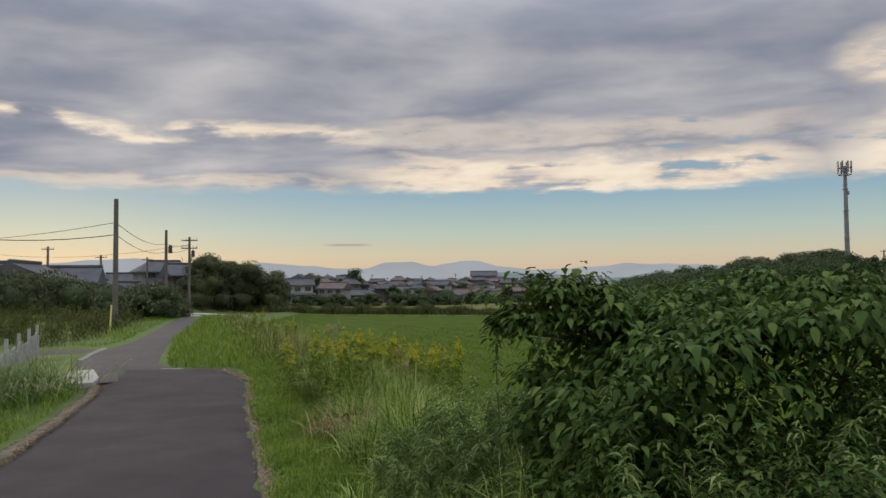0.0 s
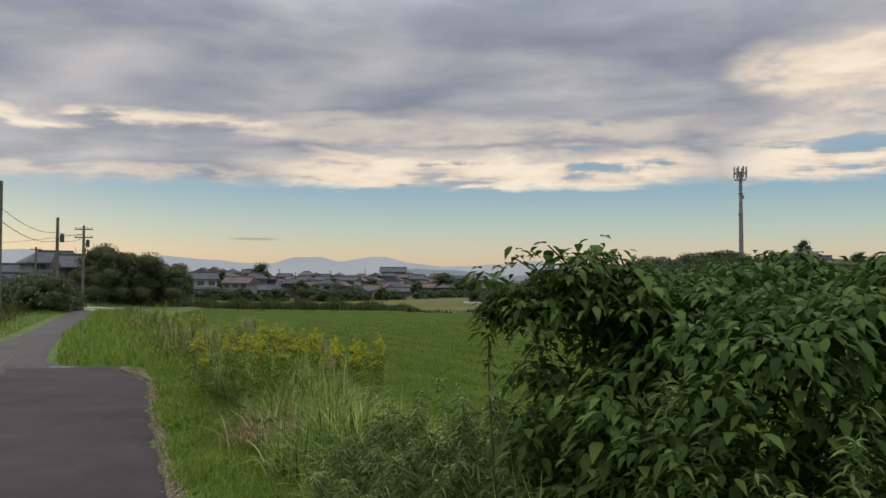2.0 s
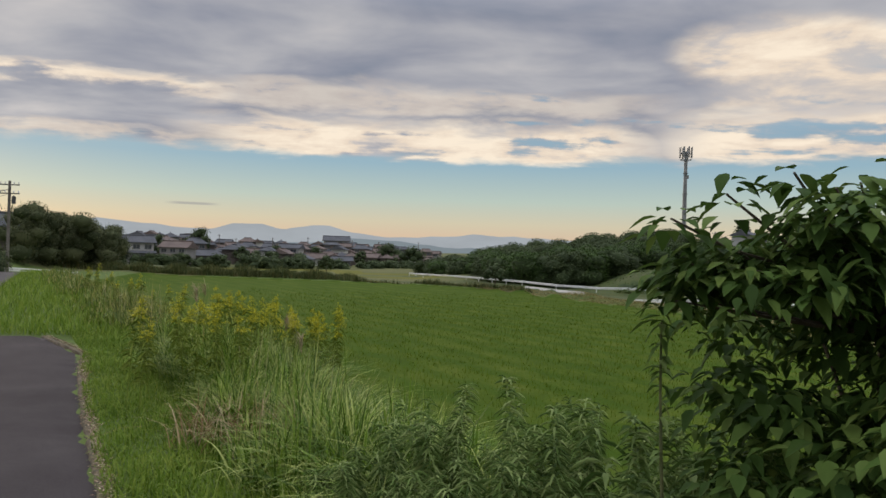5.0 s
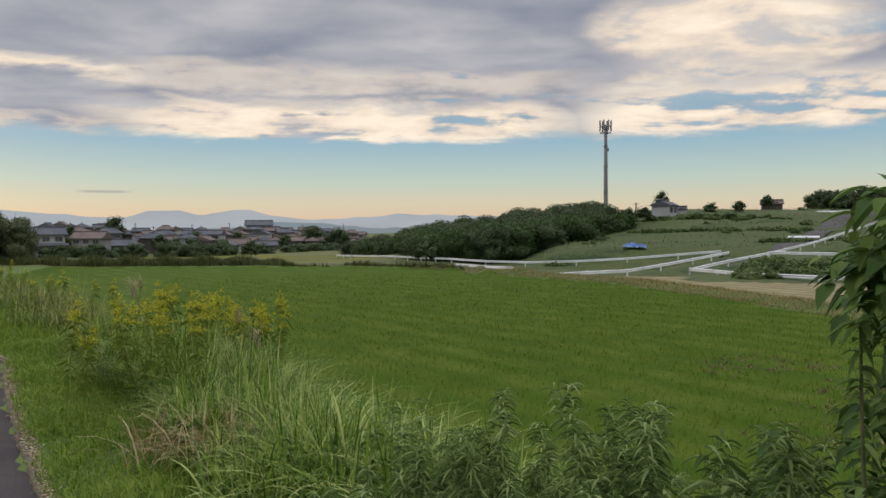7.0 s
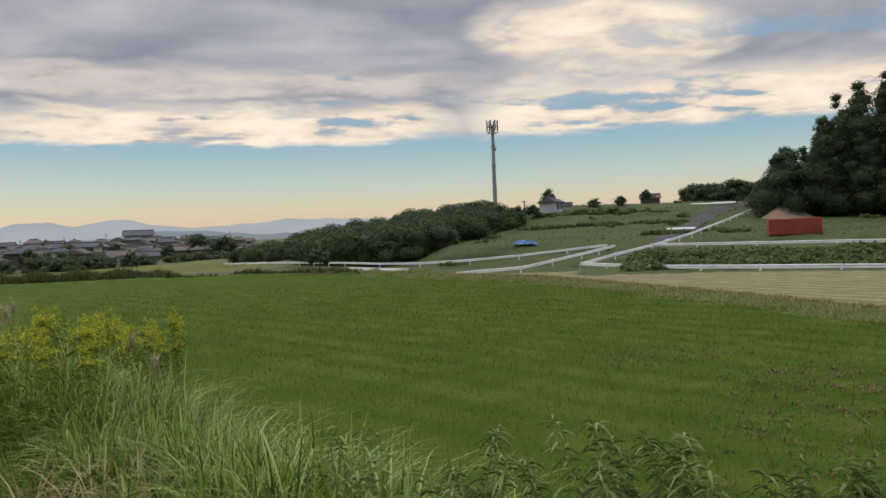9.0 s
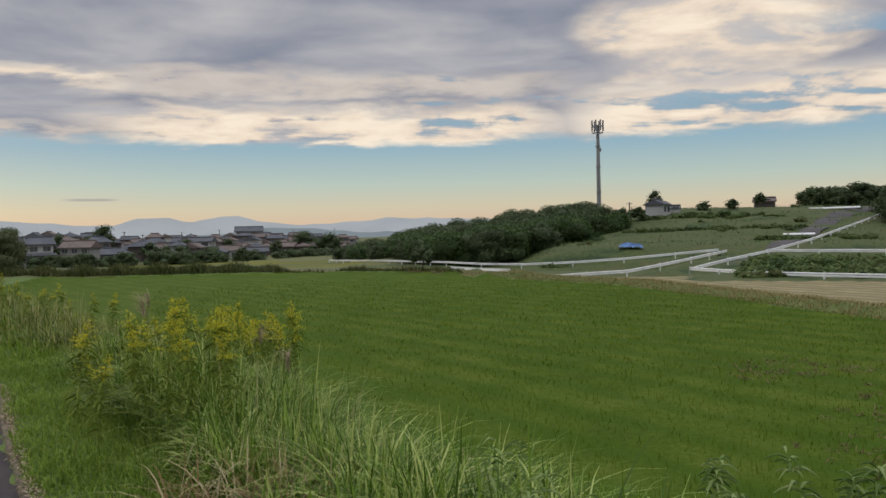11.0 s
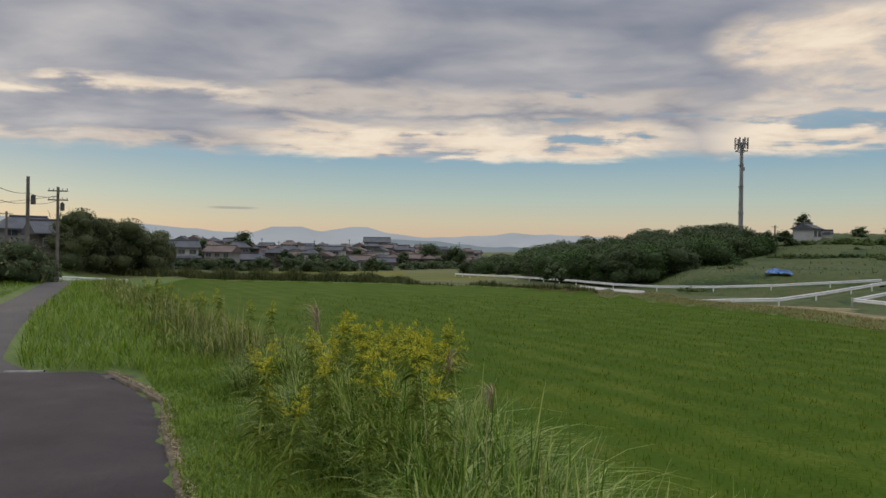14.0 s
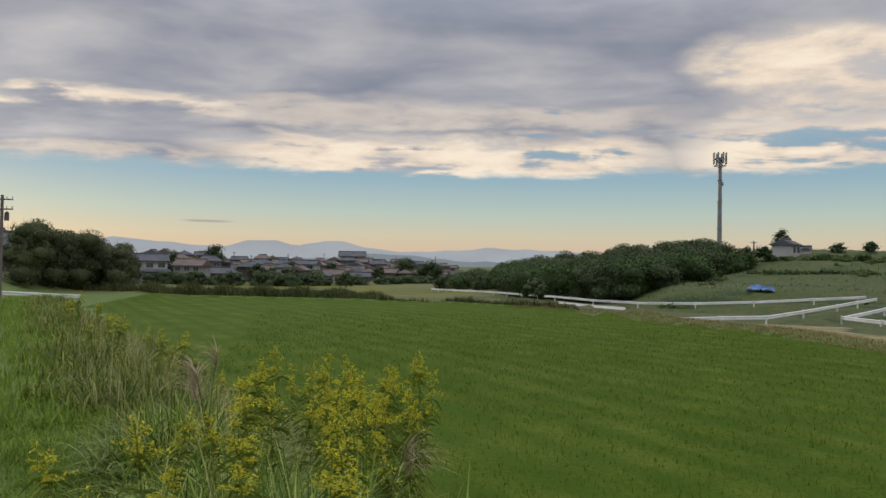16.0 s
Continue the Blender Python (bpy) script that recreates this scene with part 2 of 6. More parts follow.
M_VINELEAF = material("vine_leaves", [(0.2, (0.034, 0.064, 0.017)), (0.55, (0.060, 0.106, 0.028)), (0.9, (0.105, 0.155, 0.046))], 0.3, 0.7, island=0.5, translucent=0.22, spec=0.15)
M_GOLD = material("goldenrod_flowers", [(0.2, (0.28, 0.30, 0.03)), (0.55, (0.49, 0.46, 0.035)), (0.9, (0.68, 0.62, 0.08))], 8, 0.8, island=0.5, translucent=0.45, spec=0.12)
M_PLUME = material("reed_plumes", [(0.2, (0.24, 0.18, 0.11)), (0.6, (0.38, 0.30, 0.20)), (0.9, (0.50, 0.43, 0.32))], 8, 0.8, island=0.5, translucent=0.3, spec=0.12)
M_STEM = material("plant_stems", two((0.05, 0.07, 0.025), (0.12, 0.12, 0.05)), 9, 0.8)
M_BARK = material("bark", two((0.05, 0.038, 0.028), (0.14, 0.11, 0.085)), 14, 0.9, 0.7, 60)
M_CONCRETE = material("concrete", [(0.3, (0.28, 0.27, 0.25)), (0.7, (0.48, 0.46, 0.43))], 2.5, 0.9, 0.4, 50, 0.3)
M_POLE = material("pole_concrete", two((0.10, 0.09, 0.08), (0.19, 0.17, 0.155)), 1.5, 0.9, 0.3, 40, 0.3)
M_METAL = material("galvanised_steel", two((0.17, 0.175, 0.18), (0.30, 0.305, 0.31)), 3, 0.5, metal=0.5)
M_RAIL = material("white_guard_rail", two((0.58, 0.58, 0.57), (0.80, 0.80, 0.79)), 1.2, 0.5, 0.1, 30, 0.2)
M_BOARD = material("weathered_white_board", two((0.16, 0.16, 0.15), (0.50, 0.50, 0.47)), 4, 0.85, 0.4, 45, 0.4)
M_CABLE = material("cable", two((0.03, 0.03, 0.03), (0.05, 0.05, 0.05)), 3, 0.7)
M_ROOF = material("grey_roof_tiles", two((0.062, 0.066, 0.075), (0.135, 0.14, 0.155)), 0.5, 0.85, 0.6, 8, 0.4, spec=0.1)
M_ROOFB = material("brown_roof_tiles", two((0.10, 0.08, 0.075), (0.20, 0.16, 0.145)), 0.5, 0.85, 0.6, 8, 0.4, spec=0.1)
M_WALL_W = material("pale_render", two((0.20, 0.195, 0.19), (0.31, 0.30, 0.29)), 0.4, 0.9, 0.2, 20, 0.3)
M_WALL_T = material("tan_siding", two((0.105, 0.090, 0.082), (0.17, 0.145, 0.13)), 0.4, 0.9, 0.2, 20, 0.3)
M_WALL_D = material("dark_timber", two((0.06, 0.05, 0.045), (0.13, 0.11, 0.10)), 0.4, 0.9, 0.2, 20, 0.3)
M_WALL_X = material("white_wall", two((0.34, 0.335, 0.33), (0.48, 0.475, 0.465)), 0.4, 0.9, 0.2, 20, 0.3)
M_GLASS = material("window_glass", two((0.03, 0.035, 0.045), (0.08, 0.09, 0.10)), 0.8, 0.15, spec=0.6)
M_RED = material("red_painted_steel", two((0.19, 0.034, 0.026), (0.30, 0.055, 0.04)), 0.8, 0.65, 0.2, 15, 0.3)
M_TARP = material("blue_tarpaulin", two((0.03, 0.06, 0.17), (0.11, 0.24, 0.48), 0.4, 0.6), 1.6, 0.5, 0.5, 6)
M_WHITE = material("white_sheet", two((0.66, 0.66, 0.66), (0.80, 0.80, 0.80)), 1, 0.7)
M_EARTH = material("bare_earth", two((0.22, 0.15, 0.10), (0.36, 0.27, 0.19)), 0.6, 0.95, 0.6, 4, 0.4)
M_PAINT = material("worn_white_paint", two((0.08, 0.075, 0.073), (0.34, 0.33, 0.31)), 6, 0.85, 0.2, 60, 0.5)
M_YELLOW = material("yellow_paint", two((0.60, 0.50, 0.12), (0.75, 0.66, 0.25)), 8, 0.6)
M_DARK = material("dark_steel", two((0.05, 0.05, 0.055), (0.10, 0.10, 0.105)), 3, 0.6, metal=0.3)


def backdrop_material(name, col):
    """A plain glowing backdrop for what lies kilometres away; col has the haze painted in."""
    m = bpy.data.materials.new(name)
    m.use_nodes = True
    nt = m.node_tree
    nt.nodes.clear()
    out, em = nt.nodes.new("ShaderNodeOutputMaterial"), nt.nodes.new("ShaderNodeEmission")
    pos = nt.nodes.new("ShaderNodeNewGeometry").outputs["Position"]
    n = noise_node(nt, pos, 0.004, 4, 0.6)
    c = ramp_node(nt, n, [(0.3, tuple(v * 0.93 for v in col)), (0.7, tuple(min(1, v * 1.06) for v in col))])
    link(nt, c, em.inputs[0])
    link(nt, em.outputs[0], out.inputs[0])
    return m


# both ranges glow, with the haze put into their pale colours
M_MOUNT = backdrop_material("far_mountains_haze_glow", (0.37, 0.40, 0.43))
M_MOUNT2 = backdrop_material("middle_hills_haze_glow", (0.21, 0.25, 0.275))


# ---- mesh helpers ----
def mesh_from(name, verts, faces, mats, index=None, smooth=False):
    """A mesh from numpy rows: verts (n, 3), faces (m, 3 or 4)."""
    me = bpy.data.meshes.new(name)
    verts, faces = np.asarray(verts, dtype=np.float32), np.asarray(faces, dtype=np.int32)
    k = faces.shape[1]
    me.vertices.add(len(verts)), me.loops.add(faces.size), me.polygons.add(len(faces))
    me.vertices.foreach_set("co", verts.ravel())
    me.loops.foreach_set("vertex_index", faces.ravel())
    me.polygons.foreach_set("loop_start", np.arange(0, faces.size, k, dtype=np.int32))
    for m in mats if isinstance(mats, (list, tuple)) else [mats]:
        me.materials.append(m)
    if index is not None:
        me.polygons.foreach_set("material_index", np.asarray(index, dtype=np.int32))
    if smooth:
        me.polygons.foreach_set("use_smooth", np.ones(len(faces), dtype=bool))
    me.update(calc_edges=True)
    return me


def thing(name, label, category, group="", loc=(0, 0, 0), rz=0.0, kind=""):
    ob = new(name)
    ob.matrix_basis = pose(*loc, 0, 0, rz)
    return tagged(ob, label, category, group, kind)


def part(name, bm, mat, parent, label="", smooth=False):
    me = bpy.data.meshes.new(name)
    if smooth:
        for f in bm.faces:
            f.smooth = True
    bm.to_mesh(me)
    bm.free()
    me.materials.append(mat)
    ob = new(name, me)
    ob.parent = parent
    if label:
        ob["label"] = label
    return ob


def part_np(name, verts, faces, mat, parent, label="", smooth=False):
    ob = new(name, mesh_from(name, verts, faces, mat, smooth=smooth))
    ob.parent = parent
    tagged(ob, label, kind="stuff")
    return ob


def box(bm, x0, y0, z0, x1, y1, z1, bevel=0.0):
    r = bmesh.ops.create_cube(bm, size=1.0, matrix=Matrix.Translation(((x0 + x1) / 2, (y0 + y1) / 2, (z0 + z1) / 2)) @ Matrix.Diagonal((x1 - x0, y1 - y0, z1 - z0, 1)))
    if bevel:
        es = {e for v in r["verts"] for e in v.link_edges}
        bmesh.ops.bevel(bm, geom=list(es), offset=bevel, segments=1, affect="EDGES")
    return bm


def tube(bm, p, q, r0, r1=None, n=8):
    """A tapered rod from p to q."""
    p, q = Vector(p), Vector(q)
    d = q - p
    m = Matrix.Translation((p + q) / 2) @ d.to_track_quat("Z", "Y").to_matrix().to_4x4()
    bmesh.ops.create_cone(bm, cap_ends=True, segments=n, radius1=r0, radius2=r0 if r1 is None else r1, depth=d.length, matrix=m)
    return bm


def bent_tube(bm, pts, r0, r1, n=5):
    """One tapering tube through several points that climb."""
    rings = []
    for i, p in enumerate(pts):
        r = r0 + (r1 - r0) * i / (len(pts) - 1)
        rings.append([bm.verts.new((p[0] + r * math.cos(6.2832 * k / n), p[1] + r * math.sin(6.2832 * k / n), p[2])) for k in range(n)])
    for a, b in zip(rings, rings[1:]):
        for k in range(n):
            bm.faces.new((a[k], a[(k + 1) % n], b[(k + 1) % n], b[k]))
    bm.faces.new(rings[-1])


def slab(bm, pts, z0, z1):
    """A flat prism over the outline pts."""
    lo = [bm.verts.new((x, y, z0)) for x, y in pts]
    hi = [bm.verts.new((x, y, z1)) for x, y in pts]
    bm.faces.new(hi), bm.faces.new(lo[::-1])
    for i in range(len(pts)):
        j = (i + 1) % len(pts)
        bm.faces.new((lo[i], lo[j], hi[j], hi[i]))
    return bm


rng = np.random.default_rng(7)


# ---- the lie of the land ----
def sm(v, a, b):
    t = np.clip((v - a) / (b - a), 0, 1)
    return t * t * (3 - 2 * t)


def edge_x(y):
    """Right edge of the road."""
    return np.interp(y, [-60, 0, 7.6, 9.6, 12, 13.3, 16, 60], [16.7, 0.30, -1.84, -2.44, -3.09, -3.38, -4.3, -19.5])


def beside(x, y):
    """How far a point lies to the right of the road's right edge."""
    return (x - edge_x(y)) * 0.964


def field_right(y):
    """Right-hand bound of the green paddy."""
    return np.interp(y, [-60, 10, 18, 26, 42, 52, 64, 72, 84], [19, 19, 19.7, 20.8, 22, 19, 17.1, 10.2, -20.6])


def height(x, y):
    x, y = np.asarray(x, dtype=float), np.asarray(y, dtype=float)
    s = beside(x, y)
    z = -1.7 * sm(s, 1.15, 4.3)
    # the bund round the paddy
    out = x - field_right(y)
    far = np.where(y > 52, (y - np.interp(x, [-30, -20.6, 10.2, 17.1, 19, 40], [88, 84, 72, 64, 52, 52])), -50)
    z = z + 0.30 * np.exp(-((out - 1.2) / 1.2) ** 2) * (y < 54) * (s > 5) + 0.35 * np.exp(-((far - 2.5) / 2.0) ** 2) * (s > 5)
    dx, dy = x + 1.0, y - 2.7
    r, az = np.hypot(dx, dy), np.degrees(np.arctan2(dx, dy))
    # creek valley beyond the paddy
    end = np.interp(az, [16, 26], [108, 84])
    z = z - 1.1 * sm(r, 54, 61) * sm(out, 0.5, 4) * (1 - sm(r, end, end + 14)) * sm(az, 3, 10) * (1 - sm(az, 38.5, 40.5))
    # terraced hill on the right
    rise = sm(r, 88, 152) * 5.4 * sm(az, 20, 37) + sm(r, 110, 150) * 1.6 * sm(az, 12, 24) * (1 - sm(az, 30, 40))
    rise = (np.floor(rise / 1.3) + sm(rise / 1.3 % 1.0, 0.55, 1.0)) * 1.3 * 0.6 + rise * 0.4
    rise = rise * (1 - 0.5 * sm(az, 43.5, 50) * (1 - sm(r, 135, 165)))
    rise = rise + 1.4 * sm(r, 84, 92) * sm(az, 22, 27)
    z = z + rise * (1 - sm(r, 190, 260))
    # banks that carry the lane and its rails
    z = z + 1.1 * np.exp(-((r - 76) / 6.5) ** 2) * sm(az, 33, 39) * (1 - 0.4 * sm(az, 39, 42)) + 0.6 * np.exp(-((r - 61) / 5) ** 2) * sm(az, 34, 37)
    # low land towards the village
    k = sm(y, 75, 150) * sm(az, -21, -15) * (1 - sm(az, 9, 15))
    z = z * (1 - k) - 3.5 * k
    # the lane drops away beyond the bend
    k = sm(y, 38, 58) * (1 - sm(y, 95, 130)) * sm(x, -30, -22) * sm(-s, -8, -1)
    z = z * (1 - k) - 1.45 * k
    # left of the road
    z = z + 0.25 * sm(-s, 4.5, 9) * (y > 2)
    z = z + 1.2 * sm(-s, 22, 60) * sm(y, 20, 60)
    return z


def hz(x, y):
    return float(height(x, y))


def build_ground():
    g = np.concatenate([-np.geomspace(3000, 40, 26), np.arange(-38, -12, 1.5), np.arange(-12, 8, 0.3), np.arange(8, 42, 0.9), np.geomspace(42, 3000, 44)])
    h = np.concatenate([-np.geomspace(3000, 20, 18), np.arange(-18, 0, 1.0), np.arange(0, 22, 0.35), np.arange(22, 100, 1.0), np.geomspace(100, 3500, 46)])
    X, Y = np.meshgrid(g, h)
    Z = height(X, Y)
    near = np.exp(-np.hypot(X, Y - 8) / 40)
    s = beside(X, Y)
    bump = np.sin(X * 2.1 + np.sin(Y * 1.3)) * np.sin(Y * 1.7 + np.sin(X * 0.9)) * 0.05
    Z = Z + bump * near * ((s > 0.6) | (s < -3.6)) - 0.03 * ((s > -3.0) & (s < 0.0) & (Y < 60))
    V = np.stack([X, Y, Z], -1).reshape(-1, 3)
    ny, nx = X.shape
    i = np.arange(ny * nx).reshape(ny, nx)
    F = np.stack([i[:-1, :-1], i[:-1, 1:], i[1:, 1:], i[1:, :-1]], -1).reshape(-1, 4)
    c = V[F].mean(1)
    x, y = c[:, 0], c[:, 1]
    s = beside(x, y)
    r, az = np.hypot(x + 1, y - 3), np.degrees(np.arctan2(x + 1, y - 3))
    far_lim = np.interp(x, [-30, -20.6, 10.2, 17.1, 19, 40], [86, 84, 72, 64, 52, 52])
    idx = np.zeros(len(F), dtype=np.int32)
    idx[(y > 80) | (x < -40)] = 1
    idx[(az > 14) & (r > 62) & (r < 400)] = 2
    idx[(x > field_right(y) + 1.5) & (r < 57) & (y < 52) & (y > -40) & (az < 75)] = 3
    idx[(az > 35) & (az < 75) & (r > 49) & (r <= 62)] = 2
    idx[(s > 4.2) & (x < field_right(y)) & (y < far_lim)] = 4
    idx[(az > -11) & (az < 12) & (r > 92) & (r < 165) & (np.sin(y * 0.16 + 0.4 * np.sin(x * 0.05)) > -0.25)] = 5
    ob = new("ground", mesh_from("ground", V, F, [M_VERGE, M_FARLAND, M_HILL, M_STUBBLE, M_PADDY, M_RIPE], idx, smooth=True))
    tagged(ob, "grassy ground with a green paddy, stubble and farmland", "ground", kind="structure")


def add_rows(m, depth, dark=(0.035, 0.075, 0.006), way=(0.94, 0.342, 0.0), pace=4.2):
    """The faint parallel lines of the planting, in a paddy material."""
    nt = m.node_tree
    b = nt.nodes["Principled BSDF"]
    col = b.inputs["Base Color"].links[0].from_socket
    pos = nt.nodes.new("ShaderNodeNewGeometry").outputs["Position"]
    across = vec_math(nt, "DOT_PRODUCT", pos, way)
    w = math_node(nt, "SINE", math_node(nt, "ADD", math_node(nt, "MULTIPLY", across, pace), math_node(nt, "MULTIPLY", noise_node(nt, pos, 0.2, 2), 3.0)))
    out = mix_node(nt, step_node(nt, w, -0.4, 1.0, 0.0, depth), col, dark)
    for link_ in list(b.inputs["Base Color"].links) + [q for q in col.links if q.to_node.type == "BSDF_TRANSLUCENT"]:
        socket = link_.to_socket
        nt.links.remove(link_)
        nt.links.new(out, socket)
    return m


M_PADDY = add_rows(material("paddy_ground", [(0.32, (0.034, 0.062, 0.006)), (0.5, (0.058, 0.092, 0.009)), (0.66, (0.098, 0.122, 0.020))], 0.5, 0.95, 0.8, 11, 0.5, spec=0.05), 0.55)
add_rows(M_RICE, 0.12, (0.07, 0.12, 0.01))
M_RIPE = add_rows(material("ripe_paddy", [(0.3, (0.105, 0.115, 0.026)), (0.55, (0.155, 0.150, 0.036)), (0.75, (0.20, 0.175, 0.055))], 0.12, 0.95, 0.6, 5, 0.4, spec=0.05), 0.5, (0.07, 0.085, 0.02), (0.1, 0.99, 0.0), 0.9)
add_rows(M_STUBBLE, 0.7, (0.10, 0.095, 0.04), (0.98, 0.2, 0.0), 5.0)
build_ground()


def strip(name, left, right, mat, z, label, jag=0.0, step=0.25):
    """A paved strip between two polylines of equal length, with ragged edges."""
    n = len(left)
    t = np.linspace(0, n - 1, int(sum(math.dist(left[i], left[i + 1]) for i in range(n - 1)) / step) + 2)
    L = np.stack([np.interp(t, range(n), [p[k] for p in left]) for k in (0, 1)], -1)
    R = np.stack([np.interp(t, range(n), [p[k] for p in right]) for k in (0, 1)], -1)
    across = (R - L) / np.linalg.norm(R - L, axis=1, keepdims=True)
    L, R = L - across * rng.uniform(0, jag, (len(t), 1)), R + across * rng.uniform(0, jag, (len(t), 1))
    k = 9
    P = np.stack([L + (R - L) * a for a in np.linspace(0, 1, k)], 1)
    Z = np.full(P.shape[:2] + (1,), z)
    Z[:, [0, -1]] -= 0.05
    Z = Z + (height(P[..., 0], P[..., 1])[..., None] * (P[..., 1:2] > 40))
    V = np.concatenate([P, Z], -1).reshape(-1, 3)
    i = np.arange(len(t) * k).reshape(len(t), k)
    F = np.stack([i[:-1, :-1], i[:-1, 1:], i[1:, 1:], i[1:, :-1]], -1).reshape(-1, 4)
    return tagged(new(name, mesh_from(name, V, F, mat, smooth=True)), label, "road", kind="structure")


# near stretch of dark asphalt, then the paler junction and the lane that bends away
strip("road", [(-0.4, -9), (-2.3, 0), (-4.29, 7.33), (-4.83, 9.45), (-5.48, 11.85), (-5.9, 12.9), (-6.6, 15.2)],
      [(2.7, -9), (0.30, 0), (-1.84, 7.6), (-2.44, 9.6), (-3.09, 12.0), (-3.38, 13.3), (-4.45, 15.3)], M_ASPHALT, 0.012, "dark asphalt lane with ragged edges", 0.10)
strip("road", [(-6.3, 13.0), (-7.4, 14.9), (-8.7, 17.2), (-9.3, 20.6), (-9.5, 23), (-12.0, 32.5), (-14.8, 43), (-16.6, 50)],
      [(-3.9, 15.2), (-5.5, 15.6), (-6.3, 16.8), (-7.1, 19.2), (-8.0, 22), (-10.7, 32.4), (-13.6, 43), (-15.2, 50)], M_OLDROAD, 0.006, "pale worn asphalt lane bending away", 0.06)
strip("road", [(-9.0, 17.0), (-14, 16.0), (-22, 14.5)], [(-9.3, 20.8), (-14, 20.0), (-22, 18.3)], M_OLDROAD, 0.002, "pale worn side lane at the junction", 0.06)
strip("trim", [(-5.75, 15.41), (-5.5, 15.40), (-5.28, 15.40)], [(-5.75, 15.35), (-5.5, 15.345), (-5.28, 15.345)], M_PAINT, 0.022, "worn white line across the lane", 0.02)
strip("trim", [(-8.35, 17.2), (-8.9, 19.0), (-9.3, 20.6)], [(-8.22, 17.2), (-8.77, 19.0), (-9.17, 20.6)], M_PAINT, 0.020, "worn white line at the junction", 0.02)
strip("trim", [(0.26, 0), (-1.88, 7.6), (-2.48, 9.6), (-3.13, 12.0), (-3.42, 13.3), (-3.90, 14.2), (-4.52, 15.25)],
      [(0.30, 0), (-1.84, 7.6), (-2.44, 9.6), (-3.09, 12.0), (-3.38, 13.3), (-3.86, 14.25), (-4.48, 15.32)], M_DRYEDGE, 0.016, "dry litter and gravel along the road edge", 0.025, 0.06)
strip("trim", [(-4.32, 7.0), (-4.92, 9.45), (-5.57, 11.85), (-5.97, 12.9)], [(-4.24, 7.0), (-4.84, 9.45), (-5.49, 11.85), (-5.9, 12.9)], M_DRYEDGE, 0.020, "dry litter along the road edge", 0.10, 0.03)


# ---- blades, leaves and plants ----
def blades(base, length, width, lean, az, seg=3, droop=0.5):
    """Curved, tapering grass blades as quads. base (n, 3); the rest per blade."""
    n = len(base)
    t = np.linspace(0, 1, seg + 1)[None, :, None]
    d = np.stack([np.cos(az), np.sin(az), np.zeros(n)], -1)[:, None, :]
    side = np.stack([-np.sin(az), np.cos(az), np.zeros(n)], -1)[:, None, :]
    l, le, w = length[:, None, None], lean[:, None, None], width[:, None, None]
    droop = np.broadcast_to(np.asarray(droop, dtype=float), (n,))[:, None, None]
    out = l * (le * t + le * droop * t ** 2.2)
    up = l * (t * np.sqrt(np.clip(1 - le ** 2 * 0.6, 0.1, 1)) - droop * le * 0.9 * t ** 3)
    P = base[:, None, :] + d * out + np.array([0, 0, 1.0]) * up
    ww = w * (1 - t ** 1.6) * 0.5 + 0.0006
    V = np.stack([P - side * ww, P + side * ww], 2).reshape(-1, 3)
    k = (seg + 1) * 2
    f = np.array([[2 * i, 2 * i + 1, 2 * i + 3, 2 * i + 2] for i in range(seg)])
    F = (np.arange(n)[:, None, None] * k + f[None]).reshape(-1, 4)
    return V, F


def leaves(center, normal_tilt, length, width, az, droop=0.25):
    """Pointed leaves folded along the midrib: 8 vertices, 6 quads short of a heart shape."""
    n = len(center)
    prof = np.array([[0, 0, 0], [0.18, 0.36, 0.03], [0.45, 0.5, 0.05], [0.75, 0.27, 0.03], [1, 0, 0], [0.75, -0.27, 0.03], [0.45, -0.5, 0.05], [0.18, -0.36, 0.03], [0.45, 0, 0]])
    d = np.stack([np.cos(az) * np.cos(normal_tilt), np.sin(az) * np.cos(normal_tilt), np.sin(normal_tilt)], -1)
    side = np.stack([-np.sin(az), np.cos(az), np.zeros(n)], -1)
    nor = np.cross(d, side)
    V = center[:, None, :] + d[:, None, :] * (prof[None, :, 0:1] * length[:, None, None]) + side[:, None, :] * (prof[None, :, 1:2] * width[:, None, None]) \
        + nor[:, None, :] * (prof[None, :, 2:3] * length[:, None, None] * 2.0)
    V[..., 2] -= (prof[None, :, 0] ** 2) * (length * droop)[:, None]
    f = np.array([[0, 1, 2, 8], [8, 2, 3, 4], [8, 4, 5, 6], [0, 8, 6, 7]])
    F = (np.arange(n)[:, None, None] * 9 + f[None]).reshape(-1, 4)
    return V.reshape(-1, 3), F


def join(*parts):
    V, F, o = [], [], 0
    for v, f in parts:
        V.append(v), F.append(f + o)
        o += len(v)
    return np.concatenate(V), np.concatenate(F)


def stuff(name, vf, mat, label, category, smooth=False):
    return tagged(new(name, mesh_from(name, vf[0], vf[1], mat, smooth=smooth)), label, category, kind="stuff")


def scatter(n, y0, y1, s0, s1, power=1.0):
    """Points on the bank beside the road: denser towards small y with power above 1."""
    y = y0 + (y1 - y0) * rng.random(n) ** power
    s = rng.uniform(s0, s1, n)
    x = edge_x(y) + s / 0.964
    return np.stack([x, y, height(x, y)], -1), s


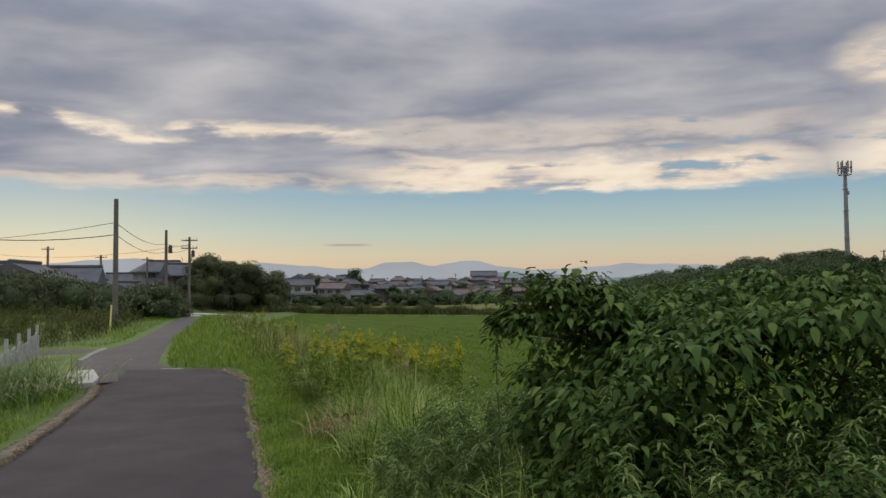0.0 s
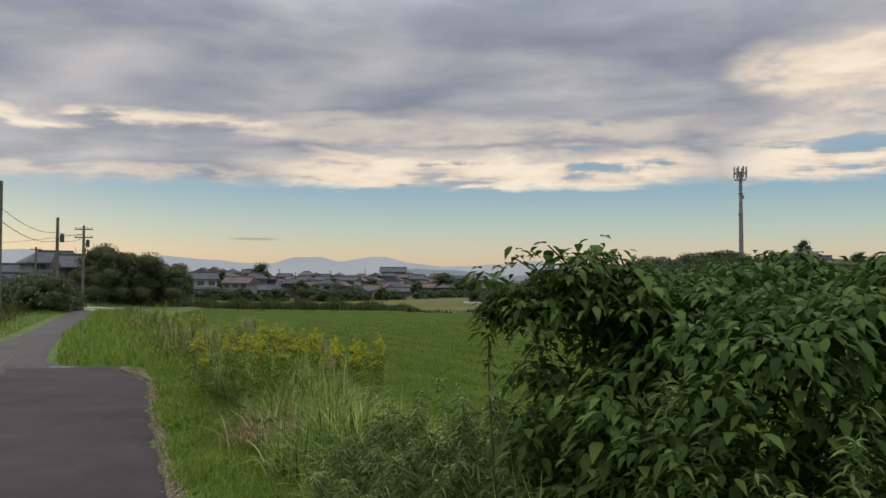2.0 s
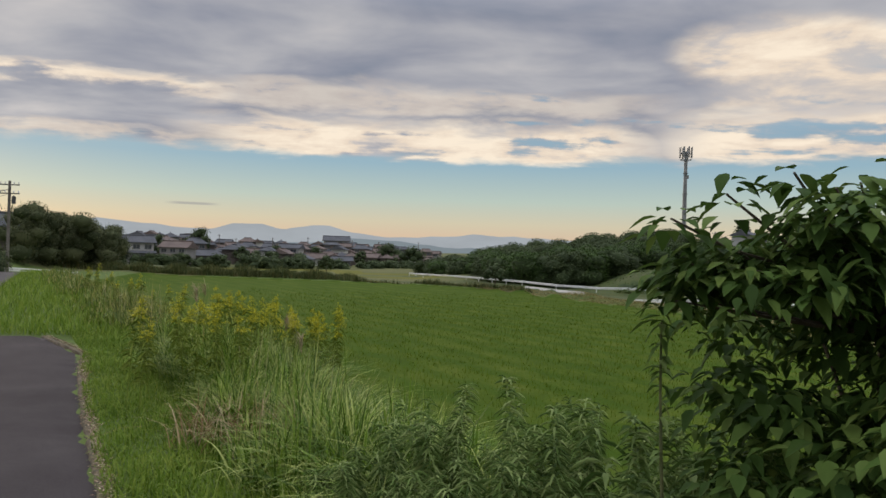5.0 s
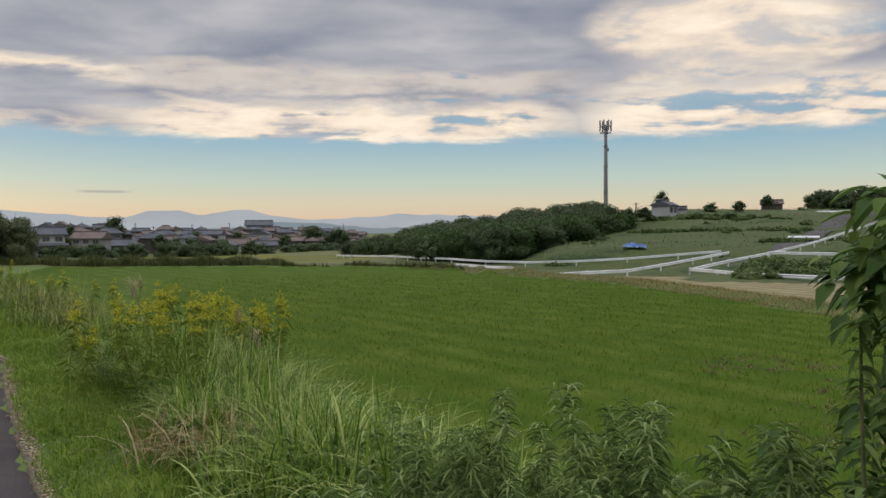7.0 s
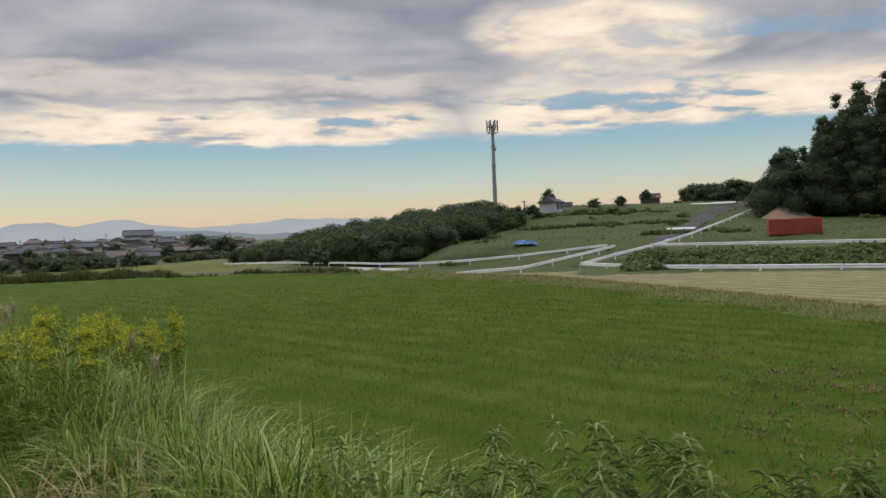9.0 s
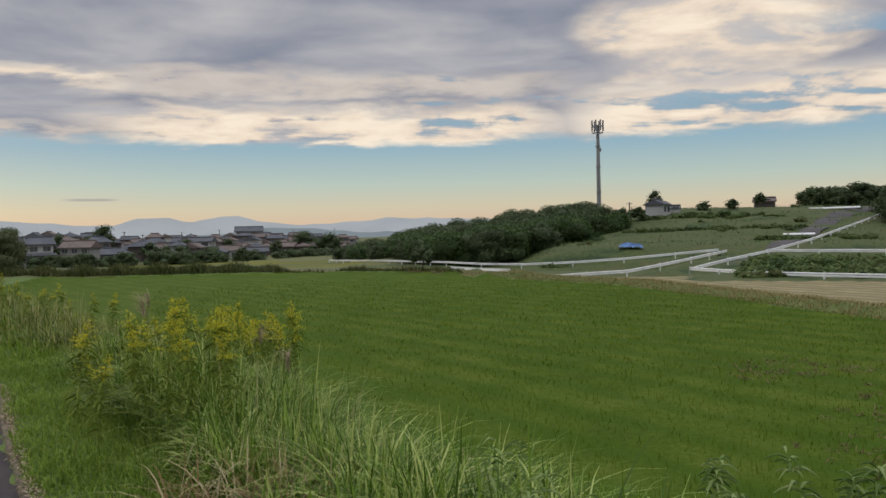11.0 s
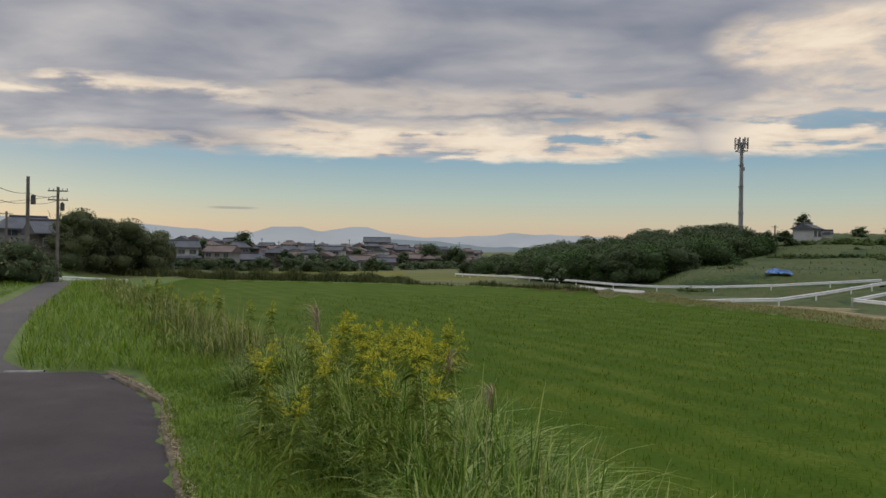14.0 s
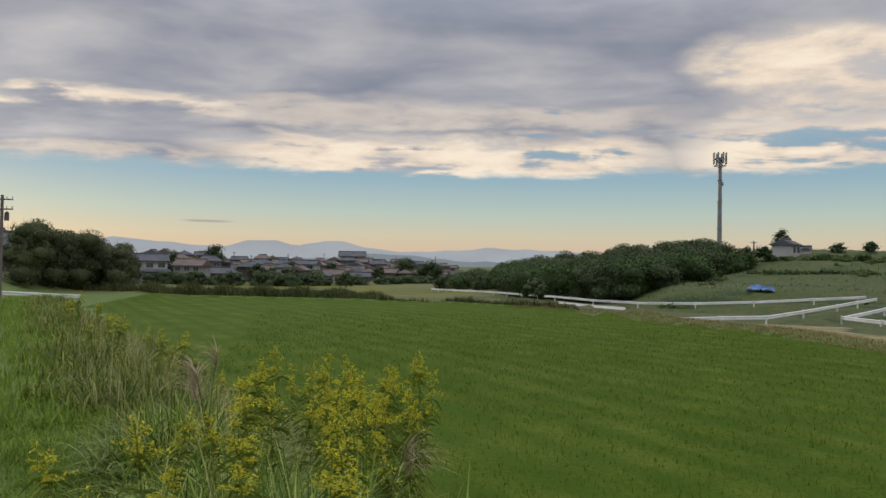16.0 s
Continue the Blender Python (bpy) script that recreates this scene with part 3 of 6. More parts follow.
def build_litter():
    """Dry leaves and straw bits strewn along the asphalt's edges."""
    g = np.random.default_rng(61)
    for ex, ey, n in (([0.30, -1.84, -2.44, -3.09, -3.38, -3.86, -4.48], [0, 7.6, 9.6, 12.0, 13.3, 14.25, 15.32], 9000), ([-4.29, -4.83, -5.48, -5.9], [7.33, 9.45, 11.85, 12.9], 2500)):
        y = g.uniform(ey[0] + 0.5, ey[-1], n)
        heap = 0.5 + 0.5 * np.sin(y * 3.7 + 2 * np.sin(y * 1.3))
        x = np.interp(y, ey, ex) + g.normal(0.02, 0.012 + 0.026 * heap, n)
        c = np.stack([x, y, np.full(n, 0.018) + g.uniform(0, 0.008, n)], -1)
        ln = g.uniform(0.008, 0.032, n)
        stuff("dry_litter", leaves(c, g.uniform(-0.1, 0.35, n), ln, ln * g.uniform(0.15, 0.45, n), g.uniform(0, 6.28, n), 0.1), M_LITTER, "dry leaves and straw strewn along the road edge", "litter")


M_LITTER = material("dead_leaf_litter", [(0.2, (0.13, 0.085, 0.055)), (0.5, (0.34, 0.25, 0.17)), (0.8, (0.58, 0.48, 0.35))], 3.0, 0.9, island=0.8, spec=0.1)
build_litter()


def lane_clear(p):
    """Away from the lanes beyond the junction."""
    x, y = p[:, 0], p[:, 1]
    lx = np.interp(y, [13, 15, 17.2, 20.6, 23, 32.5, 43, 50], [-6.3, -7.4, -8.7, -9.3, -9.5, -12, -14.8, -16.6])
    rx = np.interp(y, [15.2, 15.6, 16.8, 19.2, 22, 32.4, 43, 50], [-4, -5.6, -6.4, -7.2, -8.1, -10.8, -13.7, -15.3])
    side = (x < -8.2) & (y > 16.2 - 0.0) & (y < 20.9)
    return ~(((y > 15) & (x > lx - 0.05) & (x < rx + 0.05)) | side)


def grass_set(base, lo, hi, wlo, whi, lean_lo, lean_hi, seg=3, droop=0.5):
    n = len(base)
    return blades(base, rng.uniform(lo, hi, n), rng.uniform(wlo, whi, n), rng.uniform(lean_lo, lean_hi, n), rng.uniform(0, 2 * math.pi, n), seg, droop)


def build_grass():
    # mown strip beside the road
    p, s = scatter(52000, 2.2, 16, -0.02, 1.35, 1.25)
    ok = (p[:, 1] < 13.3) | (p[:, 0] > np.interp(p[:, 1], [13.3, 15.3], [-3.42, -4.45]) + 0.05)
    p, s = p[ok], s[ok]
    q, _ = scatter(16000, 15.5, 42, -1.5, 3.0, 1.3)
    q = q[lane_clear(q)]
    bk, _ = scatter(9000, -7, 2.3, 0.0, 3.5)
    bl, _ = scatter(14000, -7, 7.6, -6.5, -2.55)
    bl = bl[bl[:, 0] < np.interp(bl[:, 1], [-9, 0, 7.33, 9.45], [-0.4, -2.3, -4.29, -4.83]) - 0.05]
    stuff("grass", join(grass_set(bk, 0.08, 0.35, 0.008, 0.016, 0.1, 0.7, 3), grass_set(bl, 0.06, 0.25, 0.008, 0.014, 0.1, 0.7, 3)), M_SHORT, "short green grass on both verges", "grass")
    stuff("grass", join(blades(p, rng.uniform(0.04, 0.15, len(p)) * (0.55 + 0.9 * np.clip(s / 1.3, 0, 1) + 0.4 * np.sin(p[:, 0] * 5) * np.sin(p[:, 1] * 4)), rng.uniform(0.005, 0.012, len(p)), rng.uniform(0.1, 0.75, len(p)), rng.uniform(0, 6.28, len(p)), 3, 0.8), grass_set(q, 0.10, 0.30, 0.012, 0.022, 0.1, 0.7, 2)), M_SHORT, "short green verge grass beside the road", "grass")
    # rough grass on the bank: uneven tussocks, low and sparse in places, arching where they are long
    def patchy(x, y):
        return 0.5 + 0.25 * np.sin(x * 2.3 + 1.4 * np.sin(y * 1.1)) + 0.25 * np.sin(y * 1.9 + 1.7 * np.sin(x * 1.6 + 0.7))

    def tussocks(n, y0, y1, s0, s1, power, k, lo, hi, wide=0.014):
        c, off = scatter(n, y0, y1, s0, s1, power)
        v = patchy(c[:, 0], c[:, 1])
        inner = s0 + 0.45 * patchy(c[:, 0] * 1.7 + 3, c[:, 1] * 1.7)
        ok = (rng.random(n) < 0.25 + 0.85 * v) & (off > inner) & lane_clear(c)
        c, v, off = c[ok], v[ok], off[ok]
        m = rng.integers(k // 3, k + 1, len(c))
        b = np.repeat(c, m, axis=0)
        b[:, :2] += rng.normal(0, 0.055, (len(b), 2))
        size = np.repeat((0.62 + 0.45 * v) * rng.uniform(0.6, 1.25, len(c)) * np.clip(0.5 + 0.6 * (off - s0), 0.45, 1.05), m)
        way = np.repeat(rng.uniform(0, 6.28, len(c)), m)
        n = len(b)
        ln = size * rng.uniform(lo, hi, n)
        az = np.where(rng.random(n) < 0.18, way + rng.normal(0, 0.7, n), rng.uniform(0, 6.28, n))
        le = np.clip(rng.gamma(2.4, 0.135, n), 0.03, 0.62)
        return blades(b, ln, wide * rng.uniform(0.5, 1.3, n), le, az, 6, np.minimum(rng.uniform(0.9, 2.2, n) * np.clip(ln / 0.45, 0.5, 1.15), 0.50 / le))

    stuff("tall_grass", join(tussocks(3000, 5.6, 12.5, 0.75, 3.3, 1.05, 40, 0.28, 0.80, 0.019), tussocks(1300, 2.0, 6.0, 0.40, 2.2, 1.0, 36, 0.3, 0.85, 0.015), tussocks(900, 2.2, 4.6, 0.35, 1.35, 1.0, 36, 0.6, 1.0, 0.016), tussocks(900, 8.3, 14, 0.75, 2.0, 1.0, 34, 0.5, 0.95, 0.017), tussocks(620, 8.0, 11.8, 1.0, 2.5, 1.0, 34, 0.75, 1.2, 0.017)),
          M_GRASS, "tall arching green grass on the bank", "grass")
    stuff("tall_grass", join(tussocks(1500, 11.5, 20, 0.7, 4.0, 1.1, 34, 0.3, 0.82, 0.018), tussocks(1900, 17, 40, 0.2, 5.2, 1.2, 20, 0.25, 0.62, 0.026)),
          M_MEADOW, "rough yellow-green meadow grass along the lane", "grass")
    # thin seed stalks that stand above the rest
    p, off = scatter(700, 8, 24, 1.0, 3.6, 1.2)
    p = p[lane_clear(p)]
    stuff("grass_stalks", grass_set(p, 0.5, 1.05, 0.003, 0.007, 0.05, 0.35, 4, 0.6), M_STRAWGREEN, "thin pale seed stalks above the grass", "grass")
    # dry, brown tussocks
    c, _ = scatter(6, 7.5, 13, 1.5, 2.6)
    spots = np.concatenate([c, [[-0.82, 8.05, hz(-0.82, 8.05)], [-0.95, 8.2, hz(-0.95, 8.2)], [-0.70, 7.95, hz(-0.70, 7.95)], [-1.28, 8.35, hz(-1.28, 8.35)]]])
    base = np.repeat(spots, 70, axis=0) + np.concatenate([rng.normal(0, 0.14, (len(spots) * 70, 2)), np.zeros((len(spots) * 70, 1))], 1)
    stuff("dry_grass", grass_set(base, 0.3, 0.62, 0.006, 0.013, 0.2, 0.7, 5, 0.9), M_DRYGRASS, "dry brown grass tussocks among the green", "grass")
    # paddy: fine upright blades in tufts
    x, y = rng.uniform(-4, 22, 150000), 4 + 60 * rng.random(150000) ** 1.7
    ok = (beside(x, y) > 4.2) & (x < field_right(y)) & (np.hypot(x + 1, y - 3) < 5 + 55 * rng.random(150000) ** 0.8)
    row = np.abs(((x * 0.93 + y * 0.37) * 3.6 / (2 * math.pi)) % 1 - 0.5)
    ok &= rng.random(150000) < 0.45 + row
    base = np.stack([x, y, height(x, y)], -1)[ok]
    far = np.hypot(base[:, 0] + 1, base[:, 1] - 3)
    n = len(base)
    vf = blades(base, rng.uniform(0.05, 0.14, n), 0.005 + 0.0006 * far * rng.uniform(0.6, 1.2, n), rng.uniform(0.05, 0.55, n), rng.uniform(0, 6.28, n), 2, 0.4)
    stuff("paddy_grass", vf, M_RICE, "fresh green regrowth covering the paddy", "grass")


build_grass()


M_ROUGH = material("rough_weeds", [(0.2, (0.045, 0.062, 0.018)), (0.5, (0.085, 0.105, 0.03)), (0.85, (0.19, 0.175, 0.065))], 0.35, 0.8, island=0.55, translucent=0.3, spec=0.1)


def build_weeds_left():
    n = 42000
    y = 7.5 + 55 * rng.random(n) ** 1.4
    lx = np.interp(y, [0, 7.3, 9.5, 11.9, 12.9, 15, 17.2, 20.6, 23, 32.5, 43, 60], [-2.3, -4.29, -4.83, -5.48, -6.0, -7.4, -8.7, -9.3, -9.5, -12, -14.8, -18])
    off = 0.30 + 22 * rng.random(n) ** 1.5
    x = lx - off
    p = np.stack([x, y, height(x, y)], -1)
    ok = lane_clear(p)
    p, off = p[ok], off[ok]
    n = len(p)
    tall = np.clip(0.06 + off * np.where(p[:, 1] < 13, 0.42, 0.24), 0, 0.85) * (0.7 + 0.5 * np.sin(p[:, 0] * 1.3) * np.sin(p[:, 1] * 0.9))
    near = off < 1.3
    ln, wd, le, az = tall * rng.uniform(0.5, 1.1, n), rng.uniform(0.008, 0.022, n), rng.uniform(0.1, 0.7, n), rng.uniform(0, 6.28, n)
    stuff("grass", blades(p[near], ln[near], wd[near], le[near], az[near], 3, 0.6), M_SHORT, "short grass along the lane's edge", "grass")
    stuff("tall_grass", blades(p[~near], ln[~near], wd[~near], le[~near], az[~near], 3, 0.7), M_ROUGH, "overgrown olive weeds beside the lane", "grass")


build_weeds_left()


def ball(n, rx, ry, rz, hollow=0.5):
    """Random points in an ellipsoid, more of them near its skin."""
    v = rng.normal(size=(n, 3))
    v /= np.linalg.norm(v, axis=1, keepdims=True)
    return v * (hollow + (1 - hollow) * rng.random((n, 1)) ** 0.5) * np.array([rx, ry, rz])


def far_leaves(center, tilt, length, width, az):
    """Small lozenge leaves for crowns far off."""
    n = len(center)
    d = np.stack([np.cos(az) * np.cos(tilt), np.sin(az) * np.cos(tilt), np.sin(tilt)], -1) * length[:, None] * 0.5
    side = np.stack([-np.sin(az), np.cos(az), rng.uniform(-0.5, 0.5, n)], -1) * width[:, None] * 0.5
    V = np.stack([center - d, center + side, center + d, center - side], 1).reshape(-1, 3)
    return V, np.arange(n * 4).reshape(n, 4)


def crown_np(centers, radii, per, size, flat=0.75, far=False):
    """Leaf clumps round several centres: pointed leaves on the skins of lumpy balls."""
    out = []
    for c, r in zip(centers, radii):
        n = max(int(per * r * r), 24)
        p = ball(n, r, r, r * flat, 0.62) + np.asarray(c)
        up = (p[:, 2] - c[2]) / (r * flat)
        keep = rng.random(n) < 0.55 + 0.45 * np.clip(up + 0.6, 0, 1)
        p = p[keep]
        n = len(p)
        l = size * rng.uniform(0.6, 1.4, n)
        tilt, wide, way = rng.uniform(-1.0, 0.6, n), l * rng.uniform(0.45, 0.8, n), rng.uniform(0, 6.28, n)
        out.append(far_leaves(p, tilt, l, wide, way) if far else leaves(p, tilt, l, wide, way, 0.3))
    return join(*out)


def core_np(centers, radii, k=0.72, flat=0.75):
    """Lumpy cores added to close the crowns inside; M_CORE paints them dark as shade."""
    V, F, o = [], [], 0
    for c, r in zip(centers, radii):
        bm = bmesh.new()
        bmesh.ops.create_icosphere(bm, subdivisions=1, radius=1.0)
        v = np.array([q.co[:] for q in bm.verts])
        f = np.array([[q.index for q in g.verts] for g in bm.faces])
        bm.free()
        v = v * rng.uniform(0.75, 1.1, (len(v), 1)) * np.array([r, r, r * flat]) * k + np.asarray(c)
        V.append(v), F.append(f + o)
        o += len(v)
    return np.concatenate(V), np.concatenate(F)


M_BAMBOO = material("bamboo_leaves", [(0.2, (0.055, 0.070, 0.036)), (0.55, (0.100, 0.118, 0.058)), (0.9, (0.165, 0.175, 0.085))], 0.3, 0.8, island=0.6, translucent=0.3, spec=0.1)
# darker leaf green: shade inside the crowns put into the filler's colour
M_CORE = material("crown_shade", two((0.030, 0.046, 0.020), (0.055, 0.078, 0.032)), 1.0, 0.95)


def tree(x, y, high, wide, label, per=150, size=0.35, clumps=9, mat=None, trunk=None, group="", base=None):
    """A tree: tapered trunk with limbs, and a crown of leafy clumps."""
    z = hz(x, y) if base is None else base
    t = thing("tree", label, "tree", group, (x, y, z))
    th = high * (0.35 if trunk is None else trunk)
    bm = bmesh.new()
    r = max(0.06, high * 0.022)
    tube(bm, (0, 0, -1.8), (0.03 * high, 0, th), r * 1.3, r, 8)
    tube(bm, (0.03 * high, 0, th), (0.02 * high, 0.02 * high, high * 0.8), r, r * 0.3, 7)
    cs, rs = [], []
    for i in range(clumps):
        a, k = i * 2.4 + rng.uniform(-0.4, 0.4), (i + 0.5) / clumps
        rad = wide * 0.5 * math.sqrt(max(0.05, 1 - abs(2 * k - 0.75) ** 2)) * rng.uniform(0.5, 0.85)
        c = (rad * math.cos(a), rad * math.sin(a), th + (high - th) * (0.1 + 0.82 * k))
        cs.append(c), rs.append(wide * rng.uniform(0.22, 0.33))
        tube(bm, (0.03 * high, 0, th * 0.9 + (high - th) * 0.5 * k), c, r * 0.4, r * 0.12, 5)
    part("trunk", bm, M_BARK, t)
    part_np("crown", *crown_np(cs, rs, per, size), mat or M_TREELEAF, t)
    part_np("crown_filler", *core_np(cs, rs), M_CORE, t)
    return t


def wood(name, spots, label, per, size, mat, core_mat=None, cone=False):
    """A far wood: many crowns in one object."""
    cs, rs = [], []
    for x, y, zb, high, wide in spots:
        if cone:  # a column of clumps that narrows upwards
            for f in np.linspace(0.08, 0.97, 15):
                a, w = rng.uniform(0, 6.28), wide * (0.50 - 0.36 * f ** 1.6) * rng.uniform(0.7, 1.15)
                cs.append((x + w * 0.5 * math.cos(a), y + w * 0.5 * math.sin(a), zb + high * f)), rs.append(w * rng.uniform(0.8, 1.2))
            continue
        for i in range(5):
            a = rng.uniform(0, 6.28)
            cs.append((x + wide * 0.3 * math.cos(a), y + wide * 0.3 * math.sin(a), zb + high * rng.uniform(0.35, 0.85)))
            rs.append(wide * rng.uniform(0.26, 0.42))
        cs.append((x, y, zb + high * 0.3)), rs.append(wide * 0.5)
        cs.append((x + rng.uniform(-0.3, 0.3) * wide, y - 0.3 * wide, zb + high * 0.06)), rs.append(wide * 0.42)
    a = stuff(name, crown_np(cs, rs, per, size, far=True), mat, label, "trees")
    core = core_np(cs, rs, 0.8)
    b = new("crown_filler", mesh_from("crown_filler", *core, core_mat or M_CORE))
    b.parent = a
    return a


# ---- plants near the lane ----
def goldenrod_mesh(high, seed):
    """Stem, narrow leaves and a loose plume of arching, one-sided sprays."""
    g = np.random.default_rng(seed)
    bm = bmesh.new()
    lean = g.uniform(-0.16, 0.16, 2)
    pts = [(lean[0] * high * k * k, lean[1] * high * k * k, high * k) for k in np.linspace(0, 1, 7)]
    bent_tube(bm, pts, 0.006, 0.003)
    n = 70
    k = g.uniform(0.35, 0.86, n)
    c = np.stack([lean[0] * high * k * k, lean[1] * high * k * k, high * k], -1)
    lv = leaves(c, g.uniform(-0.2, 0.8, n), g.uniform(0.07, 0.14, n), g.uniform(0.010, 0.020, n), g.uniform(0, 6.28, n), 0.6)
    tips = []
    start = g.uniform(0.72, 0.82)
    for i in range(int(g.integers(20, 30))):
        k = start + (1.0 - start) * g.random()
        reach = (1.05 - k) * 0.42 * g.uniform(0.4, 1.3)
        a = i * 2.4 + g.uniform(-0.8, 0.8)
        m = max(int(reach * 240), 5)
        t = g.random(m) ** 0.8
        rise = g.uniform(0.6, 1.3)
        p = np.stack([lean[0] * high * k * k + np.cos(a) * reach * t, lean[1] * high * k * k + np.sin(a) * reach * t, high * k + reach * rise * (t - 0.8 * t * t)], -1)
        p += g.normal(0, 0.006, p.shape) + np.array([0, 0, 0.008])
        tips.append(p)
    p = np.concatenate(tips)
    n = len(p)
    fl = leaves(p, g.uniform(-0.2, 1.2, n), g.uniform(0.010, 0.026, n), g.uniform(0.007, 0.012, n), g.uniform(0, 6.28, n), 0.2)
    return bm, lv, fl


def build_goldenrods():
    protos = []
    for i in range(8):
        t = thing("goldenrod", "goldenrod with arching yellow flower plumes on the bank", "plant", "goldenrods on the bank", (0, 0, -50))
        bm, lv, fl = goldenrod_mesh(1.0, 100 + i)
        part("stem", bm, M_GOLDLEAF, t)
        part_np("leaf", *lv, M_GOLDLEAF, t)
        part_np("flower", *fl, M_GOLD, t, "yellow flower plume")
        protos.append(t)
    g = np.random.default_rng(3)
    spots = []
    for i in range(170):  # loose clumps along the brow of the bank
        y = 9.4 + 9.5 * g.random()
        brow = (-1.70 + 0.158 * (y - 5.04) - float(edge_x(y))) * 0.964
        s = brow - 1.5 * g.random() ** 1.2 * min(1.0, brow - 0.7)
        if math.sin(y * 2.6 + s * 3.1) < -0.75 or any(math.hypot(s - q[0], y - q[1]) < 0.24 + 0.01 * (y - 9) for q in spots) or len(spots) > 74:
            continue
        spots.append((s, y, g.uniform(0.78, 1.12) - 0.6 * min(0.0, hz(float(edge_x(y)) + s / 0.964, y))))
    for i in range(45):
        y = 17 + 15 * g.random()
        spots.append((g.uniform(1.0, 4.5), y, g.uniform(0.6, 1.1)))
    first = {}
    for s, y, h in spots:
        x = float(edge_x(y)) + s / 0.964
        i = int(g.integers(0, 8))
        w = 0.55 + 0.45 * h
        m = pose(x, y, hz(x, y) - 0.03, 0, 0, g.uniform(0, 360)) @ Matrix.Diagonal((w, w, h, 1))
        if i not in first:
            first[i] = protos[i]
            protos[i].matrix_basis = m
        else:
            c = copy_thing(protos[i], m)
            c.matrix_basis = m


build_goldenrods()


def build_pampas():
    g = np.random.default_rng(5)
    for k, (s, y, h) in enumerate([(2.0, 10.6, 0.85), (2.1, 11.9, 1.05), (1.4, 12.4, 1.0), (3.1, 9.6, 0.95), (3.4, 9.1, 0.85), (1.5, 13.6, 1.0), (3.2, 9.9, 0.8)]):
        x = float(edge_x(y)) + s / 0.964
        t = thing("pampas_grass", "silver-beige plumed reed grass standing on the bank", "plant", "reed grasses on the bank", (x, y, hz(x, y)))
        bm = bmesh.new()
        bend = g.uniform(-0.2, 0.2, 2)
        pts = [(bend[0] * q * q, bend[1] * q * q, h * q) for q in np.linspace(0, 1, 7)]
        bent_tube(bm, pts, 0.004, 0.0025)
        part("stem", bm, M_STEM, t)
        n = 70
        base = np.array(pts[-1]) + np.concatenate([np.zeros((n, 2)), -g.uniform(0, 0.16, (n, 1))], 1)
        az = g.uniform(0, 6.28) + g.normal(0, 0.7, n)
        part_np("plume", *blades(base, g.uniform(0.08, 0.22, n), np.full(n, 0.004), g.uniform(0.3, 0.9, n), az, 4, 0.9), M_PLUME, t, "feathery beige plume")
        b0 = np.zeros((26, 3))
        part_np("leaf", *blades(b0, g.uniform(0.5, 0.95, 26), g.uniform(0.008, 0.014, 26), g.uniform(0.2, 0.7, 26), g.uniform(0, 6.28, 26), 5, 0.8), M_GRASS, t)


build_pampas()


def shrub_top(x, y):
    """Height of the shrub's outer skin: a low skirt towards the lane, a broad uneven crown behind."""
    h = 1.22 + 0.46 * sm(x + 0.18 * np.sin(y * 3.1), 0.45, 1.0)
    h = h - 0.17 * np.clip(3.6 - y, 0, 3) - 0.10 * np.clip(y - 4.4, 0, 3) - 0.10 * np.clip(x - 2.2, 0, 3)
    return h + 0.09 * np.sin(x * 5.3 + 1.2 * np.sin(y * 4.1)) * np.sin(y * 4.7 + 0.8)


def shrub_room(x, y, slack=0.0):
    """Inside the shrub's plan: an upright flank towards the paddy, a ragged one towards the lane."""
    back = x + 1.04 > 1.27 * (y - 3.12) + slack
    lane = x > np.interp(y, [2.2, 2.8, 3.4, 4.0, 4.5], [0.95, 0.62, 0.42, 0.34, 0.46]) + 0.07 * np.sin(y * 9) + slack
    return back & lane


